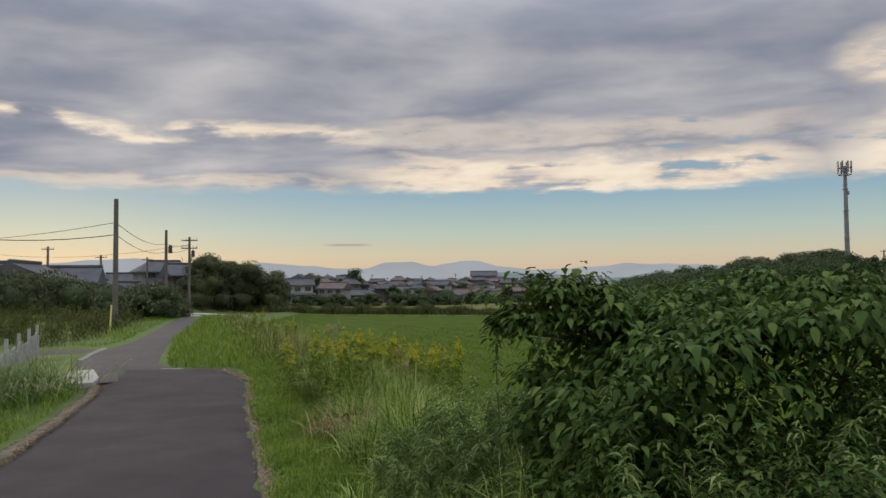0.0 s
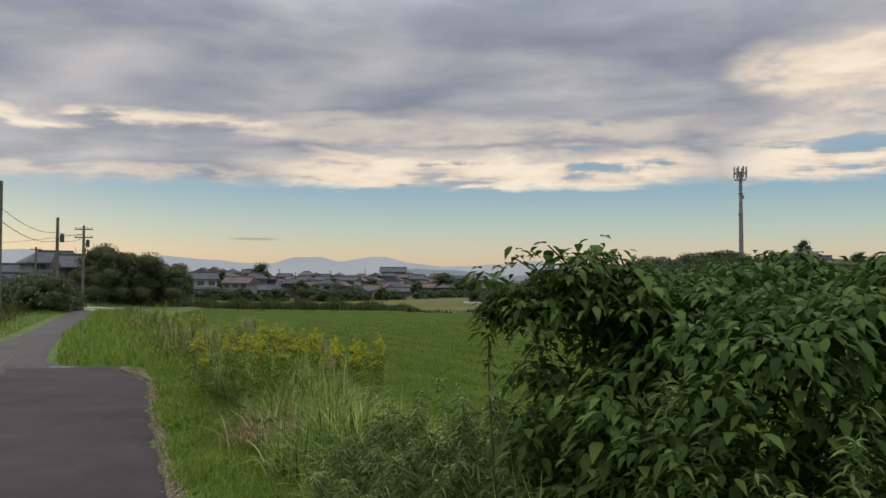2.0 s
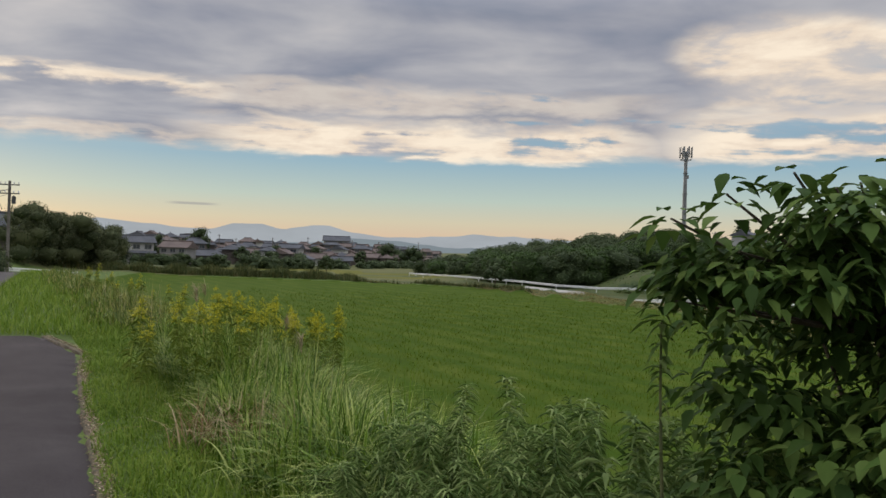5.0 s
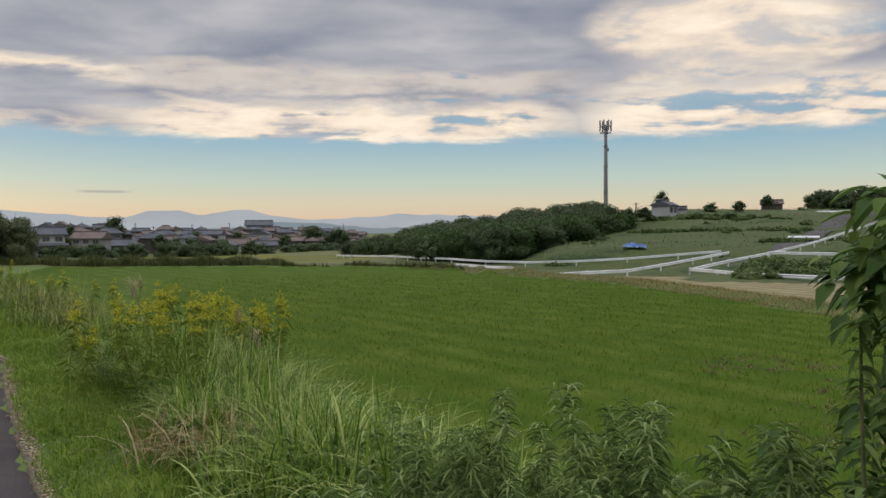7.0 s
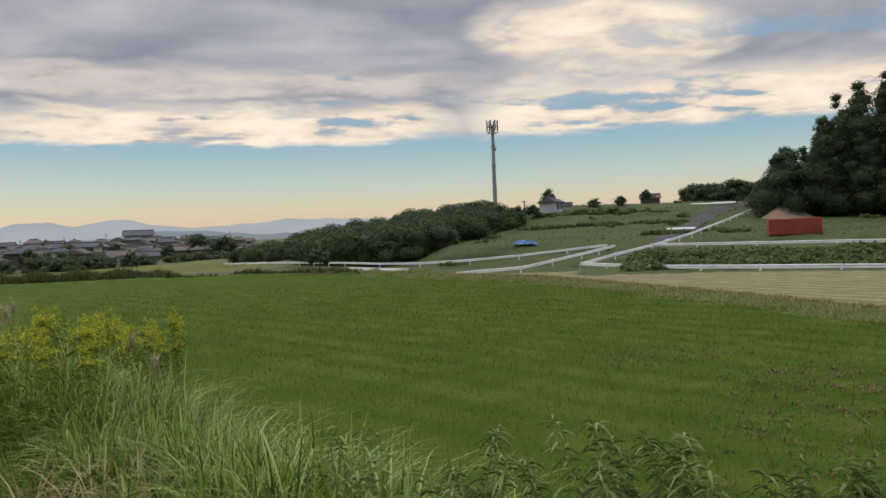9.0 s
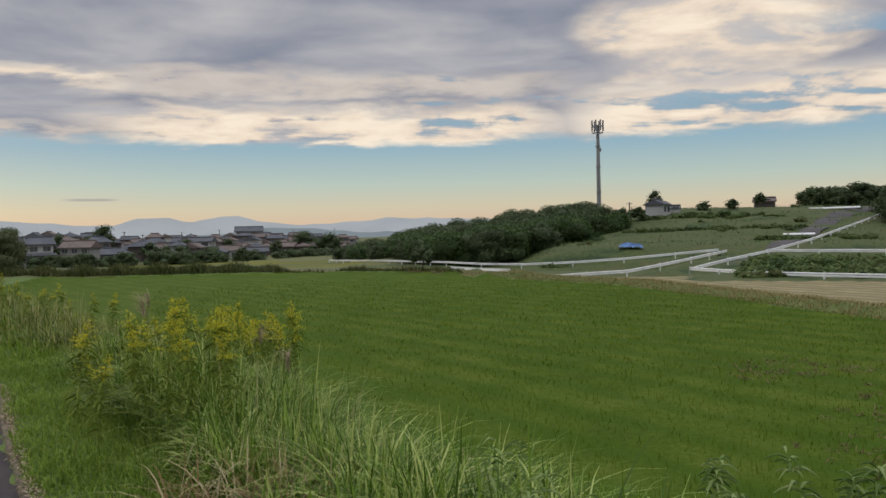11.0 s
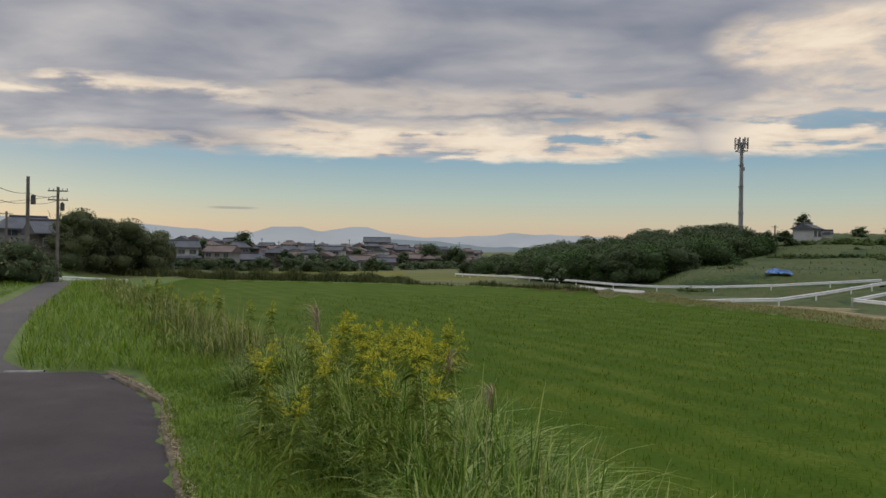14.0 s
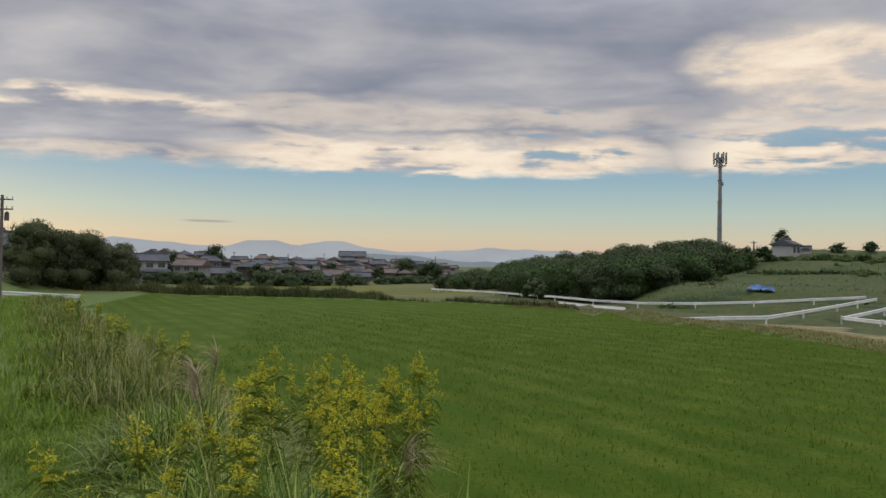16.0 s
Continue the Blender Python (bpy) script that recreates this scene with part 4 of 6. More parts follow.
def build_bush():
    """The broad-leaved shrub at the road's edge: tiers of leaf rosettes on bent limbs."""
    g = np.random.default_rng(11)
    x0, y0 = 1.35, 4.05
    zb = hz(x0, y0)
    t = thing("shrub", "dark green broad-leaved shrub overhanging the road bank", "bush", loc=(x0, y0, zb))
    foot = np.array([x0, y0, zb])
    bm = bmesh.new()
    tips = []  # rosette centre, spread, number of leaves
    # the limb that reaches out over the verge, with its fan of twigs
    fork = np.array([0.98, 4.02, 1.36])
    tube(bm, (0, 0, -0.1), fork - foot, 0.036, 0.022, 7)
    for i in range(84):
        k = g.random()
        e = np.array([0.30 + 0.60 * k, 4.03 - 0.24 * math.sin(k * 2.4) + g.normal(0, 0.09), 1.48 + 0.27 * min(1.0, 0.25 + k * 1.5) * g.uniform(0.2, 1.0)])
        mid = fork * 0.5 + e * 0.5 + np.array([0, 0, 0.05])
        if i % 3 == 0:
            tube(bm, fork - foot, mid - foot, 0.012, 0.008, 5)
            tube(bm, mid - foot, e - foot, 0.008, 0.003, 5)
        if e[0] + 0.92 > 1.27 * (e[1] - 3.12):
            tips.append((e, 0.075, 18))
    for e in ((0.25, 3.96, 1.66), (0.36, 3.90, 1.72), (0.48, 3.82, 1.77), (0.60, 3.83, 1.74), (0.69, 3.86, 1.76), (0.32, 3.98, 1.55), (0.27, 3.96, 1.46), (0.42, 4.02, 1.45), (0.80, 3.80, 1.70)):
        tube(bm, fork - foot, np.array(e) - foot, 0.010, 0.003, 5)
        tips.append((np.array(e), 0.062, 18))
    # limbs of the main crown
    limbs = []
    for i in range(30):
        a, r = i * 2.4, 1.35 * math.sqrt((i + 0.5) / 30)
        x, y = 1.55 + r * math.cos(a), 3.75 + r * math.sin(a)
        if not shrub_room(x, y, 0.25) or y < 3.1:
            continue
        top = np.array([x, y, float(shrub_top(x, y)) - 0.12])
        mid = foot + (top - foot) * np.array([0.45, 0.45, 0.55])
        tube(bm, (0, 0, -0.1), mid - foot, 0.022, 0.012, 6)
        tube(bm, mid - foot, top - foot, 0.011, 0.004, 6)
        limbs.append((mid, top))
    # rosettes over the whole skin: top, lane side and flank
    n = 0
    while n < 1400:
        x, y = g.uniform(0.25, 3.3), g.uniform(2.9, 5.2)
        if not shrub_room(x, y, 0.08) or ((x - 1.75) / 1.6) ** 2 + ((y - 4.0) / 1.35) ** 2 > 1.05 + 0.12 * math.sin(x * 7 + y * 5):
            continue
        rim = y < 3.3 or not shrub_room(x, y, 0.28)
        h = float(shrub_top(x, y))
        z = h - abs(g.normal(0, 0.07)) if g.random() < (0.25 if rim else 0.75) else g.uniform(0.75 if y < 3.3 else 0.05, h)
        if not rim and z < h - 0.5:
            continue
        tips.append((np.array([x, y, z]), 0.105, 24))
        n += 1
        if n % 5 == 0 and limbs:
            m, q = limbs[n % len(limbs)]
            if np.linalg.norm(q[:2] - np.array([x, y])) < 0.8:
                tube(bm, (m * 0.4 + q * 0.6) - foot, np.array([x, y, z]) - foot, 0.006, 0.002, 4)
    # the low skirt on the lane side
    for i in range(420):
        x, y = g.uniform(0.36, 1.15), g.uniform(3.3, 4.6)
        if shrub_room(x, y, 0.02):
            tips.append((np.array([x, y, g.uniform(-0.15, 1.0 + 0.25 * g.random())]), 0.10, 22))
    part("branch", bm, M_BARK, t, "thin dark branches")
    C, A, T, S = [], [], [], []
    for e, w, k in tips:
        a = np.arange(k) * 2.4 + g.uniform(0, 6.28)
        ring = np.sqrt((np.arange(k) + 0.4) / k) * w
        c = np.stack([e[0] + ring * np.cos(a), e[1] + ring * np.sin(a), e[2] - 0.5 * ring + g.normal(0, 0.025, k)], -1)
        C.append(c), A.append(a + g.normal(0, 0.35, k)), T.append(g.normal(0.05, 0.28, k) - 5.0 * ring * g.uniform(0.4, 1.4, k)), S.append(np.full(k, g.uniform(0.75, 1.2)))
    C, A, T, S = np.concatenate(C) - foot, np.concatenate(A), np.concatenate(T), np.concatenate(S)
    n = len(C)
    l = S * g.uniform(0.036, 0.066, n)
    # the flank towards the paddy stays upright
    tx, ty = C[:, 0] + x0 + l * np.cos(A), C[:, 1] + y0 + l * np.sin(A)
    ok = tx + 1.08 > 1.27 * (ty - 3.12)
    C, A, T, l = C[ok], A[ok], T[ok], l[ok]
    n = len(C)
    part_np("leaf", *leaves(C, np.clip(T, -1.25, 0.6), l, l * g.uniform(0.50, 0.72, n), A, g.uniform(0.2, 0.6, n)), M_BUSHLEAF, t, "ovate drooping leaves in tiers", smooth=True)
    # a thin sapling that stands before the overhang
    sx, sy = 0.30, 4.06
    q = thing("sapling", "thin upright sapling with pale young leaves", "plant", loc=(sx, sy, hz(sx, sy)))
    hh = 1.40 - hz(sx, sy)
    bm = bmesh.new()
    bent_tube(bm, [(0.02 * math.sin(k * 5), 0.015 * math.cos(k * 4), hh * k) for k in np.linspace(0, 1, 9)], 0.009, 0.003)
    part("stem", bm, M_STEM, q)
    n = 30
    k = np.concatenate([g.uniform(0.6, 1.0, 10), g.uniform(0.88, 1.02, 20)])
    part_np("leaf", *leaves(np.stack([0.02 * np.sin(k * 5), 0.015 * np.cos(k * 4), hh * k], -1), g.uniform(-0.9, 0.5, n), g.uniform(0.03, 0.055, n), g.uniform(0.012, 0.020, n), g.uniform(0, 6.28, n), 0.6), M_WEED, q)


build_bush()


def weed_np(g, spots, high, leaf_len, leaf_w, per):
    """Upright leafy herbs: narrow leaves along stems; high is one height or one for each."""
    C, T, L, W, A = [], [], [], [], []
    for (x, y, z), tall in zip(spots, np.broadcast_to(high, (len(spots),))):
        h = tall * g.uniform(0.65, 1.15)
        bend = g.uniform(-0.18, 0.18, 2)
        k = np.sort(g.uniform(0.02, 1.0, per) ** 0.65)
        c = np.stack([x + bend[0] * k * k, y + bend[1] * k * k, z + h * k], -1)
        C.append(c), T.append(g.uniform(-0.25, 0.65, per) + 0.5 * (k - 0.6)), A.append(np.arange(per) * 2.4 + g.uniform(0, 6))
        L.append(leaf_len * g.uniform(0.6, 1.25, per) * (1.15 - 0.35 * k)), W.append(leaf_w * g.uniform(0.7, 1.2, per))
    return leaves(np.concatenate(C), np.concatenate(T), np.concatenate(L), np.concatenate(W), np.concatenate(A), 0.6)


def build_weeds():
    g = np.random.default_rng(21)
    p, off = scatter(180, 3.9, 6.3, 0.8, 2.3)
    stuff("mugwort", weed_np(g, p, 1.06 * (0.5 + 0.5 * sm(off, 0.8, 1.5)) * (1 - 0.4 * sm(p[:, 1], 5.4, 6.3)), 0.086, 0.0105, 165), M_WEED, "dense mugwort with narrow pointed leaves", "plant")
    p, _ = scatter(210, 3.0, 5.8, 1.7, 3.3)
    stuff("mugwort", weed_np(g, p, 1.06, 0.088, 0.011, 150), M_WEED, "dense mugwort with narrow pointed leaves", "plant")
    p, _ = scatter(46, 5.2, 7.6, 1.5, 3.0)
    stuff("weeds", weed_np(g, p, 0.70, 0.12, 0.018, 40), M_WEED, "leafy weeds with long pointed blades", "plant")
    p, _ = scatter(40, 3.3, 5.0, 1.1, 2.2)
    stuff("weeds", weed_np(g, p, 0.92, 0.15, 0.020, 34), M_WEED, "tall leafy weeds with long blades", "plant")
    # tangle in front of the shrub and beside it
    p, _ = scatter(380, 1.6, 4.6, 1.3, 3.6)
    stuff("weeds", weed_np(g, p, 1.0, 0.075, 0.035, 60), M_BUSHLEAF, "tangled broad-leaved weeds below the shrub", "plant")
    # fine-leaved herbs banked up before the shrub, taller the farther they stand from the lane
    yy, xx = g.uniform(2.0, 3.5, 620), g.uniform(0.62, 3.4, 620)
    p = np.stack([xx, yy, height(xx, yy)], -1)[(beside(xx, yy) > 0.72) & (yy > 1.9 + 0.12 * xx)]
    tall = g.uniform(0.95, 1.18, len(p)) + 0.10 * sm(p[:, 0], 1.0, 2.0) - p[:, 2]
    stuff("mugwort", weed_np(g, p[::2], tall[::2], 0.075, 0.012, 190), M_WEED, "fine-leaved mugwort banked before the shrub", "plant")
    stuff("weeds", weed_np(g, p[1::2], tall[1::2] * 0.96, 0.062, 0.030, 150), M_BUSHLEAF, "dark leafy weeds banked before the shrub", "plant")
    # a few blades of dwarf bamboo at the verge
    p, _ = scatter(16, 1.9, 3.2, 0.7, 1.6)
    stuff("dwarf_bamboo", weed_np(g, p, 0.62, 0.20, 0.022, 15), M_GOLDLEAF, "dwarf bamboo with long pale blades", "plant")
    x, y = rng.uniform(2.2, 6.0, 420), rng.uniform(1.5, 7, 420)
    ok = x + 1.04 > 1.28 * (y - 3.0) + 0.3
    x, y = x[ok], y[ok]
    p = np.stack([x, y, height(x, y)], -1)
    p = p[p[:, 2] < -1.45]
    stuff("weeds", weed_np(g, p, 2.45, 0.10, 0.05, 130), M_BUSHLEAF, "tall tangled weeds beyond the shrub", "plant")
    # leafy weeds along the lane on the left
    yy = rng.uniform(21, 46, 420)
    xx = np.interp(yy, [20, 23, 32.5, 43, 60], [-9.4, -9.6, -12, -14.8, -18]) - 1.6 - 9 * rng.random(420) ** 1.3
    p = np.stack([xx, yy, height(xx, yy)], -1)
    stuff("weeds", weed_np(g, p, 0.6, 0.14, 0.045, 34), M_ROUGH, "rank leafy weeds beside the lane", "plant")
    # dry brown twigs in the tangle
    b = np.array([1.12, 2.75, 0.15]) + g.normal(0, 0.16, (160, 3)) * np.array([1, 1, 0.2])
    stuff("dry_grass", blades(b, g.uniform(0.6, 1.12, 160), np.full(160, 0.006), g.uniform(0.05, 0.5, 160), g.uniform(0, 6.28, 160), 4, 0.5), M_BARK, "dead brown stalks in the tangle", "plant")
    # withered brown patches left in the paddy
    for cx, cy, rx, n in ((11.7, 14.2, 1.1, 900), (11.6, 17.8, 1.0, 600), (9.2, 11.6, 1.3, 900), (12.5, 12.6, 0.8, 500), (8.0, 9.2, 1.5, 500), (6.5, 7.6, 1.2, 300)):
        c = np.stack([cx + g.normal(0, rx, n // 9), cy + g.normal(0, rx * 0.7, n // 9)], -1)
        b = np.repeat(np.concatenate([c, height(c[:, 0], c[:, 1])[:, None]], 1), 9, axis=0)
        b[:, :2] += g.normal(0, 0.06, (len(b), 2))
        m = len(b)
        stuff("withered_stubble", blades(b, g.uniform(0.05, 0.15, m), g.uniform(0.010, 0.022, m), g.uniform(0.4, 1.0, m), g.uniform(0, 6.28, m), 3, 0.7), M_WITHER, "withered brown stubble patch in the paddy", "grass")
    # single orange dead reed
    t = thing("dead_reed", "single orange-brown dead reed blade in the grass", "plant", loc=(-1.65, 11.3, hz(-1.65, 11.3)))
    part_np("blade", *blades(np.array([[0, 0, 0.0], [0.06, 0.02, 0.0]]), np.array([0.62, 0.5]), np.array([0.025, 0.02]), np.array([0.05, 0.12]), np.array([0.5, 2.0]), 4, 0.2), M_REED, t)
    # weeds on the far bund and along the paddy's right edge
    n = 26000
    x = rng.uniform(-26, 18, n)
    y = np.interp(x, [-30, -20.6, 10.2, 17.1, 19], [86, 84, 72, 64, 52]) + rng.uniform(0.5, 5.5, n)
    b = np.stack([x, y, height(x, y)], -1)
    stuff("tall_grass", blades(b, rng.uniform(0.3, 1.25, n) * (0.6 + 0.5 * np.sin(x * 0.9) ** 2) * (1 - 0.45 * sm(x, -4, 10)), rng.uniform(0.03, 0.09, n), rng.uniform(0.05, 0.6, n), rng.uniform(0, 6.28, n), 2, 0.4), M_BUND, "tall weeds along the far bund", "grass")
    n = 30000
    y = rng.uniform(12, 66, n)
    x = field_right(y) + rng.uniform(-0.3, 2.4, n)
    b = np.stack([x, y, height(x, y)], -1)
    stuff("dry_grass", blades(b, rng.uniform(0.08, 0.26, n) * (0.6 + 0.6 * np.sin(y * 1.7) ** 2), rng.uniform(0.012, 0.032, n), rng.uniform(0.2, 0.9, n), rng.uniform(0, 6.28, n), 2, 0.5), M_STRAW, "straw-coloured grass along the paddy edge", "grass")


M_REED = material("orange_reed", two((0.36, 0.17, 0.05), (0.50, 0.28, 0.10)), 8, 0.8)
M_BUND = material("bund_weeds", [(0.2, (0.036, 0.055, 0.015)), (0.55, (0.080, 0.100, 0.030)), (0.9, (0.185, 0.155, 0.062))], 0.3, 0.85, island=0.6, translucent=0.25)
M_STRAW = material("straw_grass", [(0.2, (0.15, 0.15, 0.05)), (0.55, (0.25, 0.205, 0.085)), (0.9, (0.36, 0.30, 0.15))], 0.4, 0.9, island=0.6, translucent=0.25)
build_weeds()


# ---- rails, poles, tower ----
def guard_rail(pts, label, gap=4.0):
    """White guard rail along pts (x, y, top z): a profiled beam on round posts."""
    t = thing("guard_rail", label, "guard rail", "white guard rails", pts[0])
    o = Vector(pts[0])
    prof = [(0.0, 0.0), (0.05, -0.025), (0.05, -0.08), (0.0, -0.11), (0.0, -0.15), (0.05, -0.18), (0.05, -0.235), (0.0, -0.26), (-0.03, -0.26), (-0.03, 0.0)]
    bm = bmesh.new()
    rings = []
    P = [Vector(p) - o for p in pts]
    for i, p in enumerate(P):
        d = (P[min(i + 1, len(P) - 1)] - P[max(i - 1, 0)]).normalized()
        side = Vector((d.y, -d.x, 0)).normalized()
        rings.append([bm.verts.new(p + side * a + Vector((0, 0, b))) for a, b in prof])
    for a, b in zip(rings, rings[1:]):
        for i in range(len(prof)):
            j = (i + 1) % len(prof)
            bm.faces.new((a[i], a[j], b[j], b[i]))
    bm.faces.new(rings[0]), bm.faces.new(rings[-1][::-1])
    part("beam", bm, M_RAIL, t)
    for a, b in zip(P, P[1:]):
        n = max(1, int((b - a).length / gap))
        for i in range(n):
            q = a.lerp(b, i / n)
            bm = bmesh.new()
            foot = min(hz(q.x + o.x, q.y + o.y) - o.z - 0.2, q.z - 0.6)
            tube(bm, (q.x - 0.08, q.y, foot), (q.x - 0.08, q.y, q.z + 0.04), 0.06, 0.06, 8)
            part("post", bm, M_RAIL, t)
    return t


def far_point(t_az, up, r):
    """A place r metres from the walk's middle, t_az degrees to the right of north, up: slope of sight above the eye's level."""
    a = radians(t_az)
    return (-1.0 + r * math.sin(a), 2.7 + r * math.cos(a), 1.6 + r * up)


RAILS = {
    "white guard rail along the stubble field's end": [(21.5, -0.0610, 57), (23.5, -0.0590, 58), (27.9, -0.0545, 60), (30.8, -0.0520, 62), (33.2, -0.0446, 67), (35.4, -0.0372, 74), (37.8, -0.0286, 82)],
    "white guard rail beside the creek": [(35.2, -0.0495, 63), (39.3, -0.0548, 54), (43.6, -0.0570, 51), (47.5, -0.0582, 50), (52.5, -0.0590, 50), (60, -0.060, 50)],
    "white guard rail on the far side of the creek": [(40.5, -0.0286, 75), (43.6, -0.0294, 73), (47.5, -0.0302, 71), (52.5, -0.0310, 70), (60, -0.032, 70)],
    "white guard rail along the lane uphill": [(35.2, -0.0500, 63), (37.8, -0.0390, 69), (40.4, -0.0296, 76), (43.3, -0.0160, 90), (46.0, 0.0005, 113), (48.2, 0.0150, 140)],
    "long white guard rail below the wood": [(9.0, -0.0306, 140), (13.4, -0.0329, 112), (17.7, -0.0366, 97), (20.3, -0.0399, 91), (23.3, -0.0416, 87), (27.1, -0.0402, 86), (30.8, -0.0366, 86), (34.4, -0.0314, 86), (37.3, -0.0271, 85)],
}
def rail_bank(pts):
    """The grassy bank that carries a rail wherever the land lies lower."""
    P = np.array(pts)
    t = np.linspace(0, len(P) - 1, len(P) * 6)
    Q = np.stack([np.interp(t, range(len(P)), P[:, k]) for k in range(3)], -1)
    d = np.gradient(Q[:, :2], axis=0)
    side = np.stack([d[:, 1], -d[:, 0]], -1) / np.linalg.norm(d, axis=1, keepdims=True)
    V = []
    for off, drop in ((-3.4, None), (-0.8, 0.62), (0.8, 0.62), (3.4, None)):
        xy = Q[:, :2] + side * off
        land = height(xy[:, 0], xy[:, 1])
        z = land - 0.25 if drop is None else np.maximum(Q[:, 2] - drop + rng.uniform(-0.05, 0.05, len(Q)), land - 0.2)
        V.append(np.concatenate([xy, z[:, None]], 1))
    V = np.stack(V)
    i = np.arange(V.shape[0] * V.shape[1]).reshape(V.shape[:2])
    F = np.stack([i[:-1, :-1], i[1:, :-1], i[1:, 1:], i[:-1, 1:]], -1).reshape(-1, 4)
    tagged(new("ground_bank", mesh_from("ground_bank", V.reshape(-1, 3), F, M_HILL, smooth=True)), "grassy bank carrying a white guard rail", "ground", kind="structure")


for lab, pts in RAILS.items():
    guard_rail([far_point(a, u, r) for a, u, r in pts], lab)
    rail_bank([far_point(a, u, r) for a, u, r in pts])


def apron():
    """A sloping pale concrete bank below the long rail."""
    bm = bmesh.new()
    rows = []
    for az, r in ((17.9, 95.0), (19.0, 92.5), (20.3, 89.8), (21.6, 87.4), (22.4, 86.2)):
        x, y, _ = far_point(az, 0, r)
        u, v, _ = far_point(az, 0, r - 5.0)
        top = 1.6 + r * float(np.interp(az, [17.7, 20.3, 23.3], [-0.0366, -0.0399, -0.0416])) - 0.62
        rows.append([bm.verts.new(p) for p in ((x, y, top), (u, v, top - 0.75), (u, v, top - 2.2), (x, y, top - 2.2))])
    for a, b in zip(rows, rows[1:]):
        for k in range(4):
            bm.faces.new((a[k], a[(k + 1) % 4], b[(k + 1) % 4], b[k]))
    bm.faces.new(rows[0]), bm.faces.new(rows[-1][::-1])
    t = thing("concrete_bank", "pale sloping concrete bank below the guard rail", "embankment")
    part("slope", bm, M_CONCRETE, t)


apron()


def lane_side(shift):
    return [far_point(a + shift, 0, r)[:2] for a, r in ((34.0, 58), (35.6, 63), (38.0, 70), (40.4, 79), (43.0, 97), (45.6, 123), (47.6, 150))]


def uphill_lane():
    L, R = np.array(lane_side(-1.5)), np.array(lane_side(-0.15))
    t = np.linspace(0, 6, 60)
    V = []
    for k in np.linspace(0, 1, 5):
        q = L + (R - L) * k
        x, y = np.interp(t, range(7), q[:, 0]), np.interp(t, range(7), q[:, 1])
        V.append(np.stack([x, y, height(x, y) + 0.06], -1))
    V = np.stack(V)
    i = np.arange(5 * 60).reshape(5, 60)
    F = np.stack([i[:-1, :-1], i[1:, :-1], i[1:, 1:], i[:-1, 1:]], -1).reshape(-1, 4)
    tagged(new("road", mesh_from("road", V.reshape(-1, 3), F, M_OLDROAD, smooth=True)), "pale asphalt lane climbing the hill", "road", kind="structure")


uphill_lane()


def utility_pole(x, y, top, label, arms=1, gear=True, r=0.13, z=None):
    z = hz(x, y) if z is None else z
    t = thing("utility_pole", label, "utility pole", "utility poles", (x, y, z))
    h = top - z
    bm = bmesh.new()
    tube(bm, (0, 0, -0.5), (0, 0, h), r, r * 0.72, 10)
    part("pole", bm, M_POLE, t)
    for i in range(arms):
        zz = h - 0.25 - i * 0.55
        bm = bmesh.new()
        box(bm, -0.58, -0.035, zz - 0.035, 0.58, 0.035, zz + 0.035, 0.01)
        a = part("crossarm", bm, M_DARK, t)
        for k in (-0.52, -0.25, 0.25, 0.52):
            bm = bmesh.new()
            tube(bm, (k, 0, zz + 0.04), (k, 0, zz + 0.12), 0.03, 0.035, 6)
            tube(bm, (k, 0, zz + 0.12), (k, 0, zz + 0.18), 0.045, 0.025, 6)
            part("insulator", bm, M_WHITE, a)
    if gear:
        bm = bmesh.new()
        tube(bm, (0.26, 0, h - 1.45), (0.26, 0, h - 1.0), 0.12, 0.12, 10)
        tube(bm, (0.26, 0, h - 1.0), (0.26, 0, h - 0.93), 0.09, 0.04, 10)
        part("transformer", bm, M_DARK, t)
        bm = bmesh.new()
        tube(bm, (0, 0, h - 1.25), (0.26, 0, h - 1.25), 0.025, 0.025, 6)
        part("bracket", bm, M_DARK, t)
    return t


POLES = [(-13.4, 30.8, 5.27, "tall grey utility pole standing in weeds", 0, False, 0.12), (-17.3, 47.0, 5.15, "grey utility pole among the trees", 0, True, 0.11),
         (-18.2, 54.0, 5.15, "utility pole with crossarms and a transformer", 2, True, 0.11)]
for p in POLES:
    utility_pole(*p)
for az, top, r in ((-28.0, 0.050, 75), (-24.6, 0.040, 80), (-21.5, 0.037, 85), (-8.6, 0.004, 215), (-5.2, 0.012, 225), (-1.4, 0.010, 240), (1.2, 0.012, 260), (4.5, 0.010, 300), (9.5, 0.010, 330),
                   (31.4, 0.034, 130), (34.0, 0.034, 140), (-4.0, 0.008, 205), (6.5, 0.009, 250)):
    x, y, z = far_point(az, top, r)
    utility_pole(x, y, z, "distant utility pole above the roofs", 1, False, 0.14)


def cable(p, q, sag, r=0.012):
    """A hanging cable between two points."""
    cu = bpy.data.curves.new("cable", "CURVE")
    cu.dimensions, cu.bevel_depth, cu.bevel_resolution = "3D", r, 1
    sp = cu.splines.new("POLY")
    sp.points.add(16)
    for i in range(17):
        k = i / 16
        v = Vector(p).lerp(Vector(q), k)
        sp.points[i].co = (v.x, v.y, v.z - sag * 4 * k * (1 - k), 1)
    cu.materials.append(M_CABLE)
    return tagged(new("cable", cu), "thin black overhead cable between poles", "cable", "overhead cables")


